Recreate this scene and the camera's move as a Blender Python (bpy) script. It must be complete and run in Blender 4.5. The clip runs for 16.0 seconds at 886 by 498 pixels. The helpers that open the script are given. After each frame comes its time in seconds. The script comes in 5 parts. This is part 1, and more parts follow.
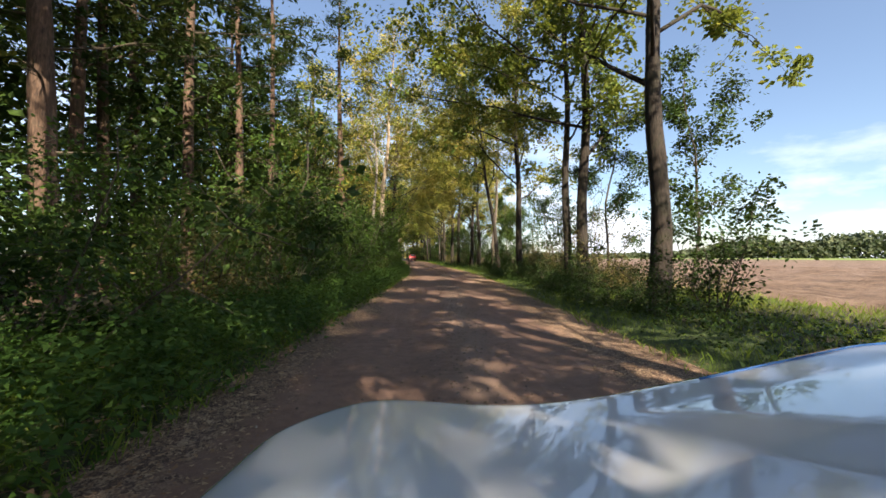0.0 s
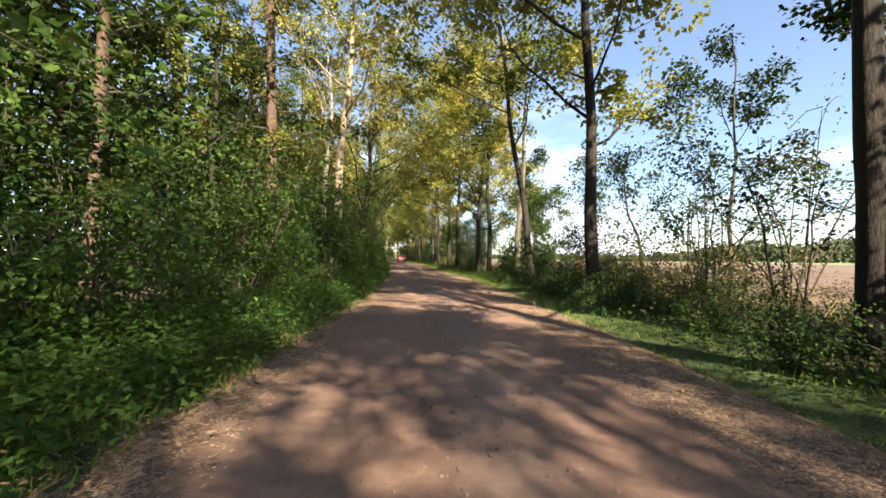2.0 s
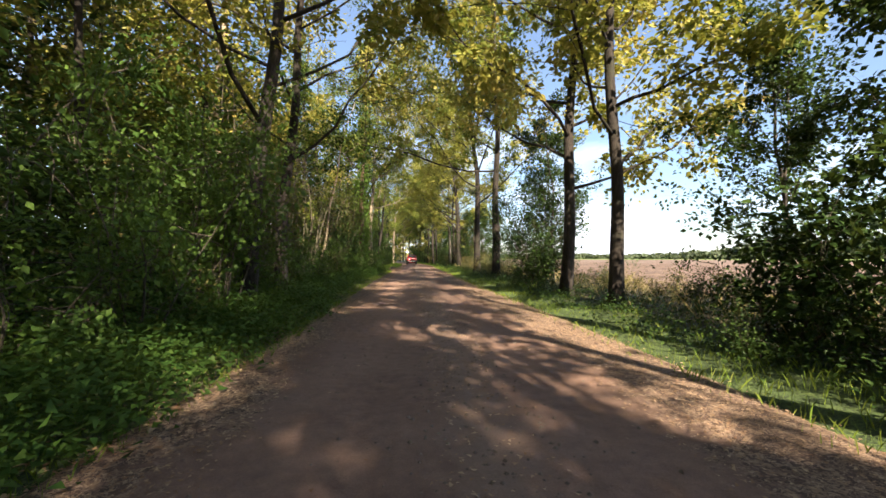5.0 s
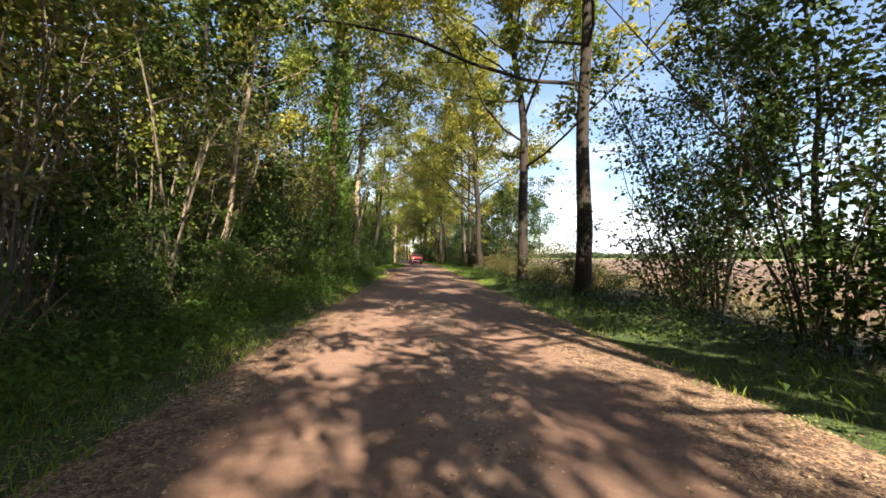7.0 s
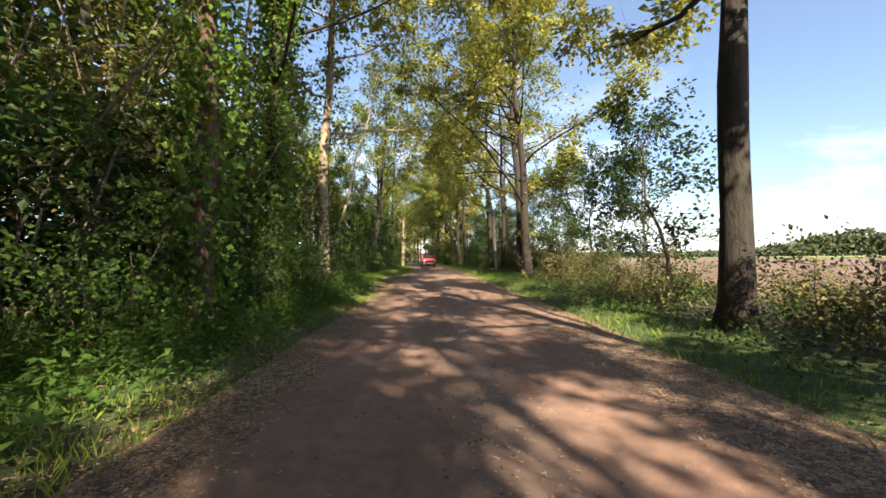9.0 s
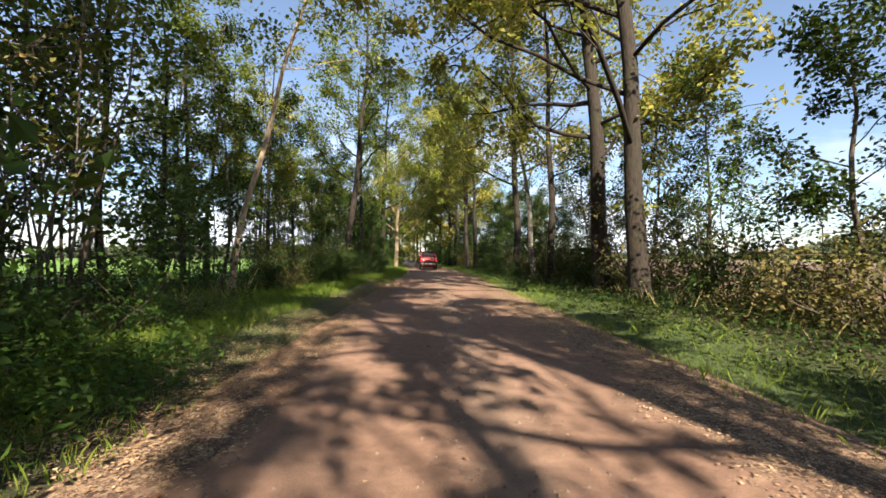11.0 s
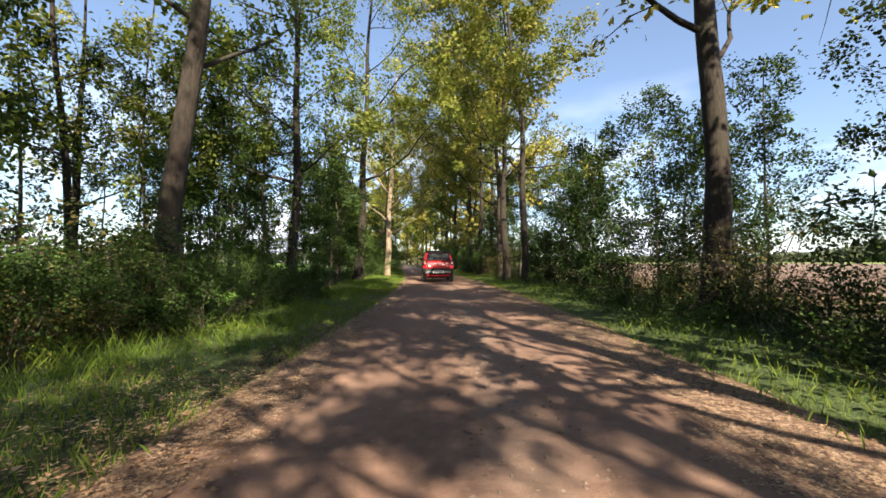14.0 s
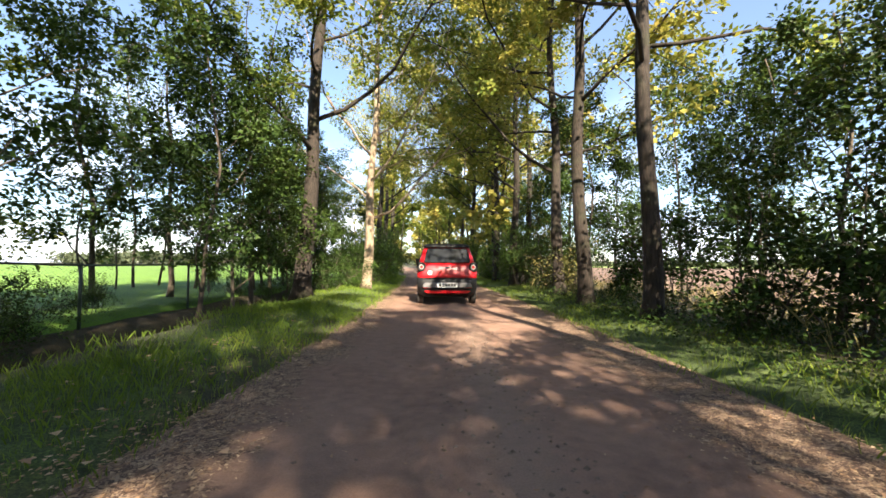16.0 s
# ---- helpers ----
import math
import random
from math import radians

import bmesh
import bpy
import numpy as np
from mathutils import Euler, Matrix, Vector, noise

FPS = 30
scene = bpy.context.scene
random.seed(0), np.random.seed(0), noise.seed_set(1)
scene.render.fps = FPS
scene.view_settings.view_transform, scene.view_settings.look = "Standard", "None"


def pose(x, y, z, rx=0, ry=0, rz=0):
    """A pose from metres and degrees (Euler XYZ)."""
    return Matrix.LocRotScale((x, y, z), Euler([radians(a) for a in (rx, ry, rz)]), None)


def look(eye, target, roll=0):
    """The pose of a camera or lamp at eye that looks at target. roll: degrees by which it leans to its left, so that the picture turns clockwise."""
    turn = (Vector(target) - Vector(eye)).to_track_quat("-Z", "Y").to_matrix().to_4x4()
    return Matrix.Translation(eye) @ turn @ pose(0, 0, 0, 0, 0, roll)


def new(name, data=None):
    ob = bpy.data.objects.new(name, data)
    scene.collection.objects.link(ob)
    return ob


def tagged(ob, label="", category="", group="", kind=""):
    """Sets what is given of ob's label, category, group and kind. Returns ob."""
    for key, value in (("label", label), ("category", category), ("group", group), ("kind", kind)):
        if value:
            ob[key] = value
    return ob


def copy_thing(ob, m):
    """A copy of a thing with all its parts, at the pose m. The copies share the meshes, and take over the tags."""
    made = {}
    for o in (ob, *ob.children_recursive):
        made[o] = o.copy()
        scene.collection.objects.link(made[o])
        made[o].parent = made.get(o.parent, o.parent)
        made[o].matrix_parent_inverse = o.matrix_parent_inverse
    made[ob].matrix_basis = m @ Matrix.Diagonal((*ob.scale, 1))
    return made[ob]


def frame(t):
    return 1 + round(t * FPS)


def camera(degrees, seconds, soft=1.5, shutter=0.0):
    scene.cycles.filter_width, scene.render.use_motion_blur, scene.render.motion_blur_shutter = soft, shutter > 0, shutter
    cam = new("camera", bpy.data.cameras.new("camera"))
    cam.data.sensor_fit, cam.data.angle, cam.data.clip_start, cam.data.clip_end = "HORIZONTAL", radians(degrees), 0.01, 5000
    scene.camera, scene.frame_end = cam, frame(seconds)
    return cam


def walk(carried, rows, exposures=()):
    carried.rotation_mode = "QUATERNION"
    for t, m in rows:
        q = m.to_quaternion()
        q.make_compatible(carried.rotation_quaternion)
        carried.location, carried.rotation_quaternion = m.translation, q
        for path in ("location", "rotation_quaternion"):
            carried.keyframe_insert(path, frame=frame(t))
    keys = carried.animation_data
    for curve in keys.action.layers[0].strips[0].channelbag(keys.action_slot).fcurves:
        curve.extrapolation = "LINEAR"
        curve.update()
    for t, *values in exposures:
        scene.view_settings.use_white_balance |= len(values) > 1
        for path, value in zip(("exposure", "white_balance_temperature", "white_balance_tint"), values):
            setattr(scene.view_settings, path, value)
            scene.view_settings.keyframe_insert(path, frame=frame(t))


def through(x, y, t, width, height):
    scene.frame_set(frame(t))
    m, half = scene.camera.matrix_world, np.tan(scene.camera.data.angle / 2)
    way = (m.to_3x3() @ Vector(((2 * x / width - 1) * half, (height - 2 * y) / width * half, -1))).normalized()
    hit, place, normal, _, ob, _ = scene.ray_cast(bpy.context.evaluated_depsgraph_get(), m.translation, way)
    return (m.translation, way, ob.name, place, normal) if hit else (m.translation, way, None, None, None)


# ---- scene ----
# metres; y runs along the lane, x to the right, z up
EYE = 1.02      # lens height over the lane
# seconds, x, y, yaw (left), pitch (up), roll
ROWS = [
    (0.0, 0.000, 0.000, -4.36, 1.07, 0.10),
    (0.5, 0.077, 2.410, -4.89, 1.13, 0.19),
    (1.0, 0.231, 4.817, -5.22, 1.18, 0.46),
    (1.5, 0.425, 7.221, -5.30, 1.21, 0.71),
    (2.0, 0.626, 9.624, -5.33, 1.20, 0.65),
    (2.5, 0.815, 12.028, -5.15, 1.20, 0.15),
    (3.0, 0.981, 14.434, -5.00, 1.22, -0.20),
    (3.5, 1.122, 16.841, -4.75, 1.15, -0.23),
    (4.0, 1.239, 19.250, -4.35, 1.20, -0.69),
    (4.5, 1.329, 21.660, -3.90, 1.29, -0.79),
    (5.0, 1.387, 24.071, -3.18, 1.26, 0.00),
    (5.5, 1.406, 26.483, -2.92, 1.24, 0.00),
    (6.0, 1.383, 28.894, -3.19, 1.23, 0.14),
    (6.5, 1.318, 31.305, -2.85, 1.17, 0.19),
    (7.0, 1.221, 33.714, -2.51, 1.09, 0.19),
    (7.5, 1.113, 36.124, -2.13, 1.14, 0.29),
    (8.0, 1.022, 38.534, -1.89, 1.08, 0.18),
    (8.5, 0.962, 40.944, -1.68, 1.11, -0.09),
    (9.0, 0.932, 43.356, -0.92, 1.31, -0.56),
    (9.5, 0.920, 45.767, -0.40, 1.73, -0.14),
    (10.0, 0.913, 48.179, -0.39, 1.56, 0.00),
    (10.5, 0.899, 50.591, -0.47, 1.39, 0.00),
    (11.0, 0.874, 53.002, -0.74, 1.22, 0.13),
    (11.5, 0.831, 55.413, -0.30, 1.38, -0.11),
    (12.0, 0.775, 57.824, -0.10, 1.52, -0.28),
    (12.5, 0.715, 60.235, 0.06, 1.70, 0.02),
    (13.0, 0.665, 62.646, 0.31, 1.72, 0.06),
    (13.5, 0.635, 65.058, 0.60, 1.72, -0.18),
    (14.0, 0.625, 67.469, 0.87, 1.75, -0.08),
    (14.5, 0.623, 69.881, 1.22, 1.82, -0.04),
    (15.0, 0.610, 72.293, 1.70, 1.92, 0.11),
    (15.5, 0.579, 74.704, 2.36, 1.96, 0.05),
    (16.0, 0.528, 77.115, 3.04, 2.17, 0.31),
]


def eye_pose(x, y, yaw, pitch, roll):
    a, b = radians(yaw), radians(pitch)
    way = Vector((-math.sin(a) * math.cos(b), math.cos(a) * math.cos(b), math.sin(b)))
    eye = Vector((x, y, EYE))
    return look(eye, eye + way, roll)


cam = camera(95.0, 16.0, soft=1.6, shutter=0.012)
walk(cam, [(t, eye_pose(x, y, yaw, pitch, roll)) for t, x, y, yaw, pitch, roll in ROWS],
     exposures=[(t, e, 6400, 11) for t, e in ((0.0, 1.65), (0.5, 1.9), (2.5, 2.05), (4.0, 1.95), (6.5, 2.1), (7.0, 2.0), (8.2, 2.1), (8.7, 2.1), (9.2, 1.85), (11.3, 1.72), (12.0, 1.7), (13.5, 1.82), (14.5, 1.8), (15.3, 1.98), (16.0, 2.3))])

# ---------------------------------------------------------------- light
SUN_ELEVATION, SUN_TURN = 37.0, 162.0     # turn: clockwise from +y, so the sun stands behind and to the right
to_sun = Vector((math.sin(radians(SUN_TURN)) * math.cos(radians(SUN_ELEVATION)),
                 math.cos(radians(SUN_TURN)) * math.cos(radians(SUN_ELEVATION)),
                 math.sin(radians(SUN_ELEVATION))))
sun = new("sun", bpy.data.lights.new("sun", "SUN"))
sun.data.energy, sun.data.angle, sun.data.color = 5.0, radians(0.55), (1.0, 0.86, 0.66)
sun.matrix_world = look(to_sun * 60, (0, 0, 0))

world = bpy.data.worlds.new("sky")
scene.world = world
world.use_nodes = True
wn, wl = world.node_tree.nodes, world.node_tree.links
wn.clear()
sky = wn.new("ShaderNodeTexSky")
sky.sky_type, sky.sun_disc = "NISHITA", False
sky.sun_elevation, sky.sun_rotation = radians(SUN_ELEVATION), radians(SUN_TURN)
sky.air_density, sky.dust_density, sky.ozone_density = 1.0, 0.6, 2.0
w_co = wn.new("ShaderNodeTexCoord")
w_map = wn.new("ShaderNodeMapping")
w_map.inputs["Scale"].default_value = (1.0, 1.0, 2.6)
w_noise = wn.new("ShaderNodeTexNoise")
w_noise.inputs["Scale"].default_value, w_noise.inputs["Detail"].default_value = 2.6, 9.0
w_noise.inputs["Roughness"].default_value = 0.55
w_ramp = wn.new("ShaderNodeValToRGB")
w_ramp.color_ramp.elements[0].position, w_ramp.color_ramp.elements[1].position = 0.44, 0.6
w_sep = wn.new("ShaderNodeSeparateXYZ")
w_low = wn.new("ShaderNodeMapRange")
w_low.inputs["From Min"].default_value, w_low.inputs["From Max"].default_value = 0.4, 0.08
w_low.inputs["To Min"].default_value, w_low.inputs["To Max"].default_value = 0.0, 1.0
w_mul = wn.new("ShaderNodeMath")
w_mul.operation = "MULTIPLY"
w_mix = wn.new("ShaderNodeMix")
w_mix.data_type = "RGBA"
w_mix.inputs["B"].default_value = (7.6, 7.9, 8.6, 1)
w_bg, w_out = wn.new("ShaderNodeBackground"), wn.new("ShaderNodeOutputWorld")
w_bg.inputs["Strength"].default_value = 0.065
wl.new(w_co.outputs["Generated"], w_map.inputs["Vector"])
wl.new(w_map.outputs[0], w_noise.inputs["Vector"])
wl.new(w_noise.outputs["Fac"], w_ramp.inputs[0])
wl.new(w_co.outputs["Generated"], w_sep.inputs[0])
wl.new(w_sep.outputs["Z"], w_low.inputs["Value"])
wl.new(w_ramp.outputs[0], w_mul.inputs[0])
wl.new(w_low.outputs[0], w_mul.inputs[1])
w_veil = wn.new("ShaderNodeMath")           # a thin veil over the whole sky
w_veil.operation = "MAXIMUM"
w_veil.inputs[1].default_value = 0.05
wl.new(w_mul.outputs[0], w_veil.inputs[0])
wl.new(w_veil.outputs[0], w_mix.inputs["Factor"])
wl.new(sky.outputs[0], w_mix.inputs["A"])
wl.new(w_mix.outputs["Result"], w_bg.inputs["Color"])
wl.new(w_bg.outputs[0], w_out.inputs[0])


# ---------------------------------------------------------------- materials
class Mat:
    """A node material with a few shorthands."""

    def __init__(self, name, rough=0.8, metal=0.0):
        self.m = bpy.data.materials.new(name)
        self.m.use_nodes = True
        self.n, self.l = self.m.node_tree.nodes, self.m.node_tree.links
        self.b = self.n["Principled BSDF"]
        self.b.inputs["Roughness"].default_value, self.b.inputs["Metallic"].default_value = rough, metal

    def coords(self, scale=(1, 1, 1)):
        g = self.n.new("ShaderNodeTexCoord")
        m = self.n.new("ShaderNodeMapping")
        m.inputs["Scale"].default_value = scale
        self.l.new(g.outputs["Object"], m.inputs["Vector"])
        return m.outputs[0]

    def noise(self, vec, scale, detail=4.0, rough=0.55):
        t = self.n.new("ShaderNodeTexNoise")
        t.inputs["Scale"].default_value, t.inputs["Detail"].default_value, t.inputs["Roughness"].default_value = scale, detail, rough
        self.l.new(vec, t.inputs["Vector"])
        return t.outputs["Fac"]

    def noise_colour(self, vec, scale):
        t = self.n.new("ShaderNodeTexNoise")
        t.inputs["Scale"].default_value = scale
        self.l.new(vec, t.inputs["Vector"])
        return t.outputs["Color"]

    def ramp(self, fac, stops):
        r = self.n.new("ShaderNodeValToRGB")
        e = r.color_ramp.elements
        while len(e) < len(stops):
            e.new(0.5)
        for i, (at, c) in enumerate(stops):
            e[i].position, e[i].color = at, (*c, 1) if len(c) == 3 else c
        self.l.new(fac, r.inputs[0])
        return r.outputs[0]

    def mix(self, fac, a, b, how="MIX"):
        x = self.n.new("ShaderNodeMix")
        x.data_type, x.blend_type = "RGBA", how
        for key, v in (("Factor", fac), ("A", a), ("B", b)):
            s = x.inputs[key]
            if isinstance(v, (int, float)):
                s.default_value = v
            elif isinstance(v, tuple):
                s.default_value = (*v, 1)
            else:
                self.l.new(v, s)
        return x.outputs["Result"]

    def math(self, op, a, b):
        x = self.n.new("ShaderNodeMath")
        x.operation = op
        for i, v in enumerate((a, b)):
            if isinstance(v, (int, float)):
                x.inputs[i].default_value = v
            else:
                self.l.new(v, x.inputs[i])
        return x.outputs[0]

    def attribute(self, name):
        a = self.n.new("ShaderNodeAttribute")
        a.attribute_name = name
        return a.outputs["Fac"]

    def bump(self, fac, strength=0.5, distance=0.02):
        b = self.n.new("ShaderNodeBump")
        b.inputs["Strength"].default_value, b.inputs["Distance"].default_value = strength, distance
        self.l.new(fac, b.inputs["Height"])
        self.l.new(b.outputs[0], self.b.inputs["Normal"])

    def colour(self, c):
        if isinstance(c, tuple):
            self.b.inputs["Base Color"].default_value = (*c, 1)
        else:
            self.l.new(c, self.b.inputs["Base Color"])
        return self


def leaf_material(name, stops, through=0.3, rough=0.45, glow=0.5):
    """Foliage: every leaf takes its own shade, every plant a slight tint; light shines through."""
    k = Mat(name, rough)
    geo, info = k.n.new("ShaderNodeNewGeometry"), k.n.new("ShaderNodeObjectInfo")
    spray = k.math("ADD", k.math("MULTIPLY", k.noise(k.coords(), 0.9, 2.0), 0.8), -0.15)
    shade = k.math("ADD", k.math("MULTIPLY", geo.outputs["Random Per Island"], 0.4), k.math("MULTIPLY", info.outputs["Random"], 0.2))
    shade = k.math("ADD", shade, spray)
    c = k.ramp(shade, [(at, tuple(v * 1.15 for v in rgb)) for at, rgb in stops])
    k.colour(c)
    k.b.inputs["Specular IOR Level"].default_value = 0.12
    tr, ad = k.n.new("ShaderNodeBsdfTranslucent"), k.n.new("ShaderNodeMixShader")
    warm = k.mix(glow, c, (0.36, 0.38, 0.04), "MIX")
    k.l.new(warm, tr.inputs["Color"])
    ad.inputs[0].default_value = through
    out = k.n["Material Output"]
    k.l.new(k.b.outputs[0], ad.inputs[1])
    k.l.new(tr.outputs[0], ad.inputs[2])
    k.l.new(ad.outputs[0], out.inputs["Surface"])
    return k.m


LEAF_OAK = leaf_material("oak_leaves", [(0.0, (0.022, 0.042, 0.01)), (0.4, (0.065, 0.1, 0.02)), (0.75, (0.16, 0.185, 0.035)), (1.0, (0.3, 0.25, 0.05))], 0.32, 0.45, 0.35)
# yellowing leaves, brightened so the colour includes sunlight on the crowns
LEAF_GOLD = leaf_material("sunlit_autumn_leaves", [(0.0, (0.06, 0.085, 0.02)), (0.35, (0.15, 0.17, 0.035)), (0.75, (0.34, 0.29, 0.07)), (1.0, (0.48, 0.33, 0.1))], 0.36, 0.45, 0.4)
# leaf green darkened so the colour itself holds the wood's shade
LEAF_DARK = leaf_material("shaded_shrub_leaves", [(0.0, (0.009, 0.02, 0.006)), (0.5, (0.027, 0.052, 0.012)), (0.9, (0.068, 0.105, 0.022)), (1.0, (0.14, 0.145, 0.032))], 0.2, 0.45, 0.12)
LEAF_HAZEL = leaf_material("hazel_leaves", [(0.0, (0.016, 0.036, 0.009)), (0.45, (0.045, 0.088, 0.018)), (0.85, (0.1, 0.16, 0.03)), (1.0, (0.2, 0.2, 0.045))], 0.35, 0.4, 0.25)
LEAF_RUST = leaf_material("bramble_leaves", [(0.0, (0.04, 0.055, 0.018)), (0.4, (0.09, 0.095, 0.03)), (0.75, (0.16, 0.125, 0.045)), (1.0, (0.22, 0.12, 0.05))], 0.25, 0.45, 0.15)
LEAF_BIRCH = leaf_material("birch_leaves", [(0.0, (0.06, 0.085, 0.02)), (0.5, (0.12, 0.145, 0.03)), (0.85, (0.22, 0.2, 0.04)), (1.0, (0.33, 0.25, 0.06))])
LEAF_FRESH = leaf_material("weed_leaves", [(0.0, (0.015, 0.036, 0.009)), (0.5, (0.042, 0.088, 0.018)), (1.0, (0.11, 0.17, 0.034))], 0.35, 0.45, 0.2)
NEEDLES = leaf_material("pine_needles", [(0.0, (0.02, 0.035, 0.014)), (0.6, (0.04, 0.065, 0.02)), (1.0, (0.08, 0.09, 0.03))], 0.2, 0.45, 0.15)
IVY = leaf_material("ivy_leaves", [(0.0, (0.03, 0.065, 0.015)), (0.6, (0.08, 0.15, 0.025)), (1.0, (0.15, 0.21, 0.04))], 0.3, 0.35)
LEAF_FALLEN = leaf_material("fallen_leaves", [(0.0, (0.08, 0.04, 0.024)), (0.35, (0.2, 0.115, 0.064)), (0.6, (0.34, 0.23, 0.14)), (0.85, (0.5, 0.37, 0.235)), (1.0, (0.46, 0.33, 0.1))], 0.05, 0.7, 0.0)
GRASS = leaf_material("grass", [(0.0, (0.05, 0.09, 0.015)), (0.5, (0.11, 0.175, 0.025)), (0.85, (0.2, 0.25, 0.04)), (1.0, (0.28, 0.24, 0.09))], 0.35, 0.5, 0.3)
HAZE = leaf_material("distant_leaves", [(0.0, (0.045, 0.06, 0.04)), (0.6, (0.07, 0.088, 0.05)), (1.0, (0.12, 0.12, 0.06))], 0.15, 0.7, 0.2)
STRAW = leaf_material("dry_grass", [(0.0, (0.14, 0.13, 0.05)), (0.6, (0.27, 0.22, 0.1)), (1.0, (0.36, 0.3, 0.16))], 0.25)


def bark(name, dark, light, moss=(0.06, 0.08, 0.025), moss_amount=0.35, stretch=0.25):
    k = Mat(name, 0.9)
    v = k.coords((1, 1, stretch))
    ridges = k.noise(v, 26.0, 6.0, 0.65)
    blotch = k.noise(k.coords(), 1.7, 3.0)
    c = k.ramp(ridges, [(0.32, dark), (0.68, light)])
    c = k.mix(k.ramp(blotch, [(0.52, (0, 0, 0)), (0.72, (moss_amount,) * 3)]), c, moss)
    k.colour(c)
    k.bump(ridges, 0.9, 0.03)
    return k.m


# dark oak bark, lowered further so its colour includes the canopy's shade
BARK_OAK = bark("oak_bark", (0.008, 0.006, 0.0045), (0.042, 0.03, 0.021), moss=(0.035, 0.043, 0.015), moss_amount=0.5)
BARK_PINE = bark("pine_bark", (0.04, 0.025, 0.018), (0.165, 0.1, 0.066), moss_amount=0.15)
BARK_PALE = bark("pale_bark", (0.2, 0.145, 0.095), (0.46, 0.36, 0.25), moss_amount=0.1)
BARK_GREY = bark("grey_bark", (0.06, 0.048, 0.036), (0.22, 0.175, 0.13), moss_amount=0.3)
BARK_TWIG = bark("twig_bark", (0.03, 0.024, 0.018), (0.12, 0.095, 0.065), moss_amount=0.1)


def birch_bark():
    k = Mat("birch_bark", 0.75)
    v = k.coords((1, 1, 6.0))
    marks = k.noise(v, 4.0, 5.0, 0.6)
    rough = k.noise(k.coords((1, 1, 0.4)), 12.0, 5.0)
    c = k.ramp(marks, [(0.38, (0.05, 0.042, 0.035)), (0.5, (0.24, 0.21, 0.175)), (0.8, (0.4, 0.36, 0.31))])
    c = k.mix(k.ramp(rough, [(0.45, (0, 0, 0)), (0.75, (0.55,) * 3)]), c, (0.1, 0.085, 0.06))
    k.colour(c)
    k.bump(rough, 0.5, 0.015)
    return k.m


BARK_BIRCH = birch_bark()


def lane_material():
    """Packed reddish-brown earth: darker damp wheel tracks, a paler gravelly middle, litter at the edges."""
    k = Mat("packed_earth", 0.9)
    v = k.coords()
    across = k.attribute("across")
    fine, mid, wide = k.noise(v, 90.0, 6.0, 0.7), k.noise(v, 9.0, 5.0), k.noise(v, 0.9, 3.0)
    base = k.ramp(mid, [(0.3, (0.175, 0.1, 0.069)), (0.7, (0.27, 0.16, 0.112))])
    base = k.mix(k.ramp(wide, [(0.4, (0, 0, 0)), (0.7, (0.5,) * 3)]), base, (0.3, 0.19, 0.136))
    dist = k.math("ABSOLUTE", k.math("ADD", across, k.math("MULTIPLY", k.math("SUBTRACT", mid, 0.5), 0.5)), 0.0)
    middle = k.ramp(dist, [(0.05, (0.45,) * 3), (0.32, (0, 0, 0))])
    base = k.mix(middle, base, (0.265, 0.19, 0.142))
    # litter of leaf crumbs and chips: from 1.1 m to the right, 1.45 m to the left
    off = k.math("MAXIMUM", k.math("SUBTRACT", across, 1.08), k.math("SUBTRACT", k.math("MULTIPLY", across, -1.0), 1.45))
    off = k.math("ADD", off, k.math("MULTIPLY", k.math("SUBTRACT", wide, 0.5), 0.9))
    cells = k.n.new("ShaderNodeTexVoronoi")
    cells.inputs["Scale"].default_value = 44.0
    k.l.new(k.mix(0.12, v, k.noise_colour(v, 40.0)), cells.inputs["Vector"])
    flakes = k.n.new("ShaderNodeSeparateColor")
    k.l.new(cells.outputs["Color"], flakes.inputs[0])
    litter = k.ramp(flakes.outputs[0], [(0.0, (0.05, 0.028, 0.019)), (0.5, (0.13, 0.076, 0.05)), (0.62, (0.26, 0.165, 0.1)), (1.0, (0.4, 0.285, 0.185))])
    edge = k.ramp(k.math("ADD", k.math("MULTIPLY", off, 1.5), k.math("MULTIPLY", k.math("SUBTRACT", mid, 0.5), 1.6)), [(0.0, (0, 0, 0)), (0.35, (0.95,) * 3)])
    base = k.mix(edge, base, litter)
    base = k.mix(k.ramp(fine, [(0.35, (0.3,) * 3), (0.6, (0, 0, 0))]), base, (0.06, 0.036, 0.026))
    k.colour(base)
    k.bump(k.math("ADD", k.math("MULTIPLY", fine, 0.35), mid), 0.6, 0.03)
    return k.m


def soil_material(name, stops, scale=6.0, depth=0.06):
    k = Mat(name, 0.95)
    v = k.coords()
    a, b, c = k.noise(v, scale, 6.0, 0.65), k.noise(v, scale * 0.12, 4.0), k.noise(v, scale * 9, 4.0, 0.7)
    f = k.math("ADD", k.math("MULTIPLY", a, 0.5), k.math("MULTIPLY", b, 0.5))
    col = k.ramp(f, stops)
    col = k.mix(k.ramp(c, [(0.35, (0.4,) * 3), (0.6, (0, 0, 0))]), col, tuple(x * 0.5 for x in stops[0][1]))
    k.colour(col)
    k.bump(k.math("ADD", a, k.math("MULTIPLY", c, 0.3)), 0.8, depth)
    return k.m


LANE = lane_material()


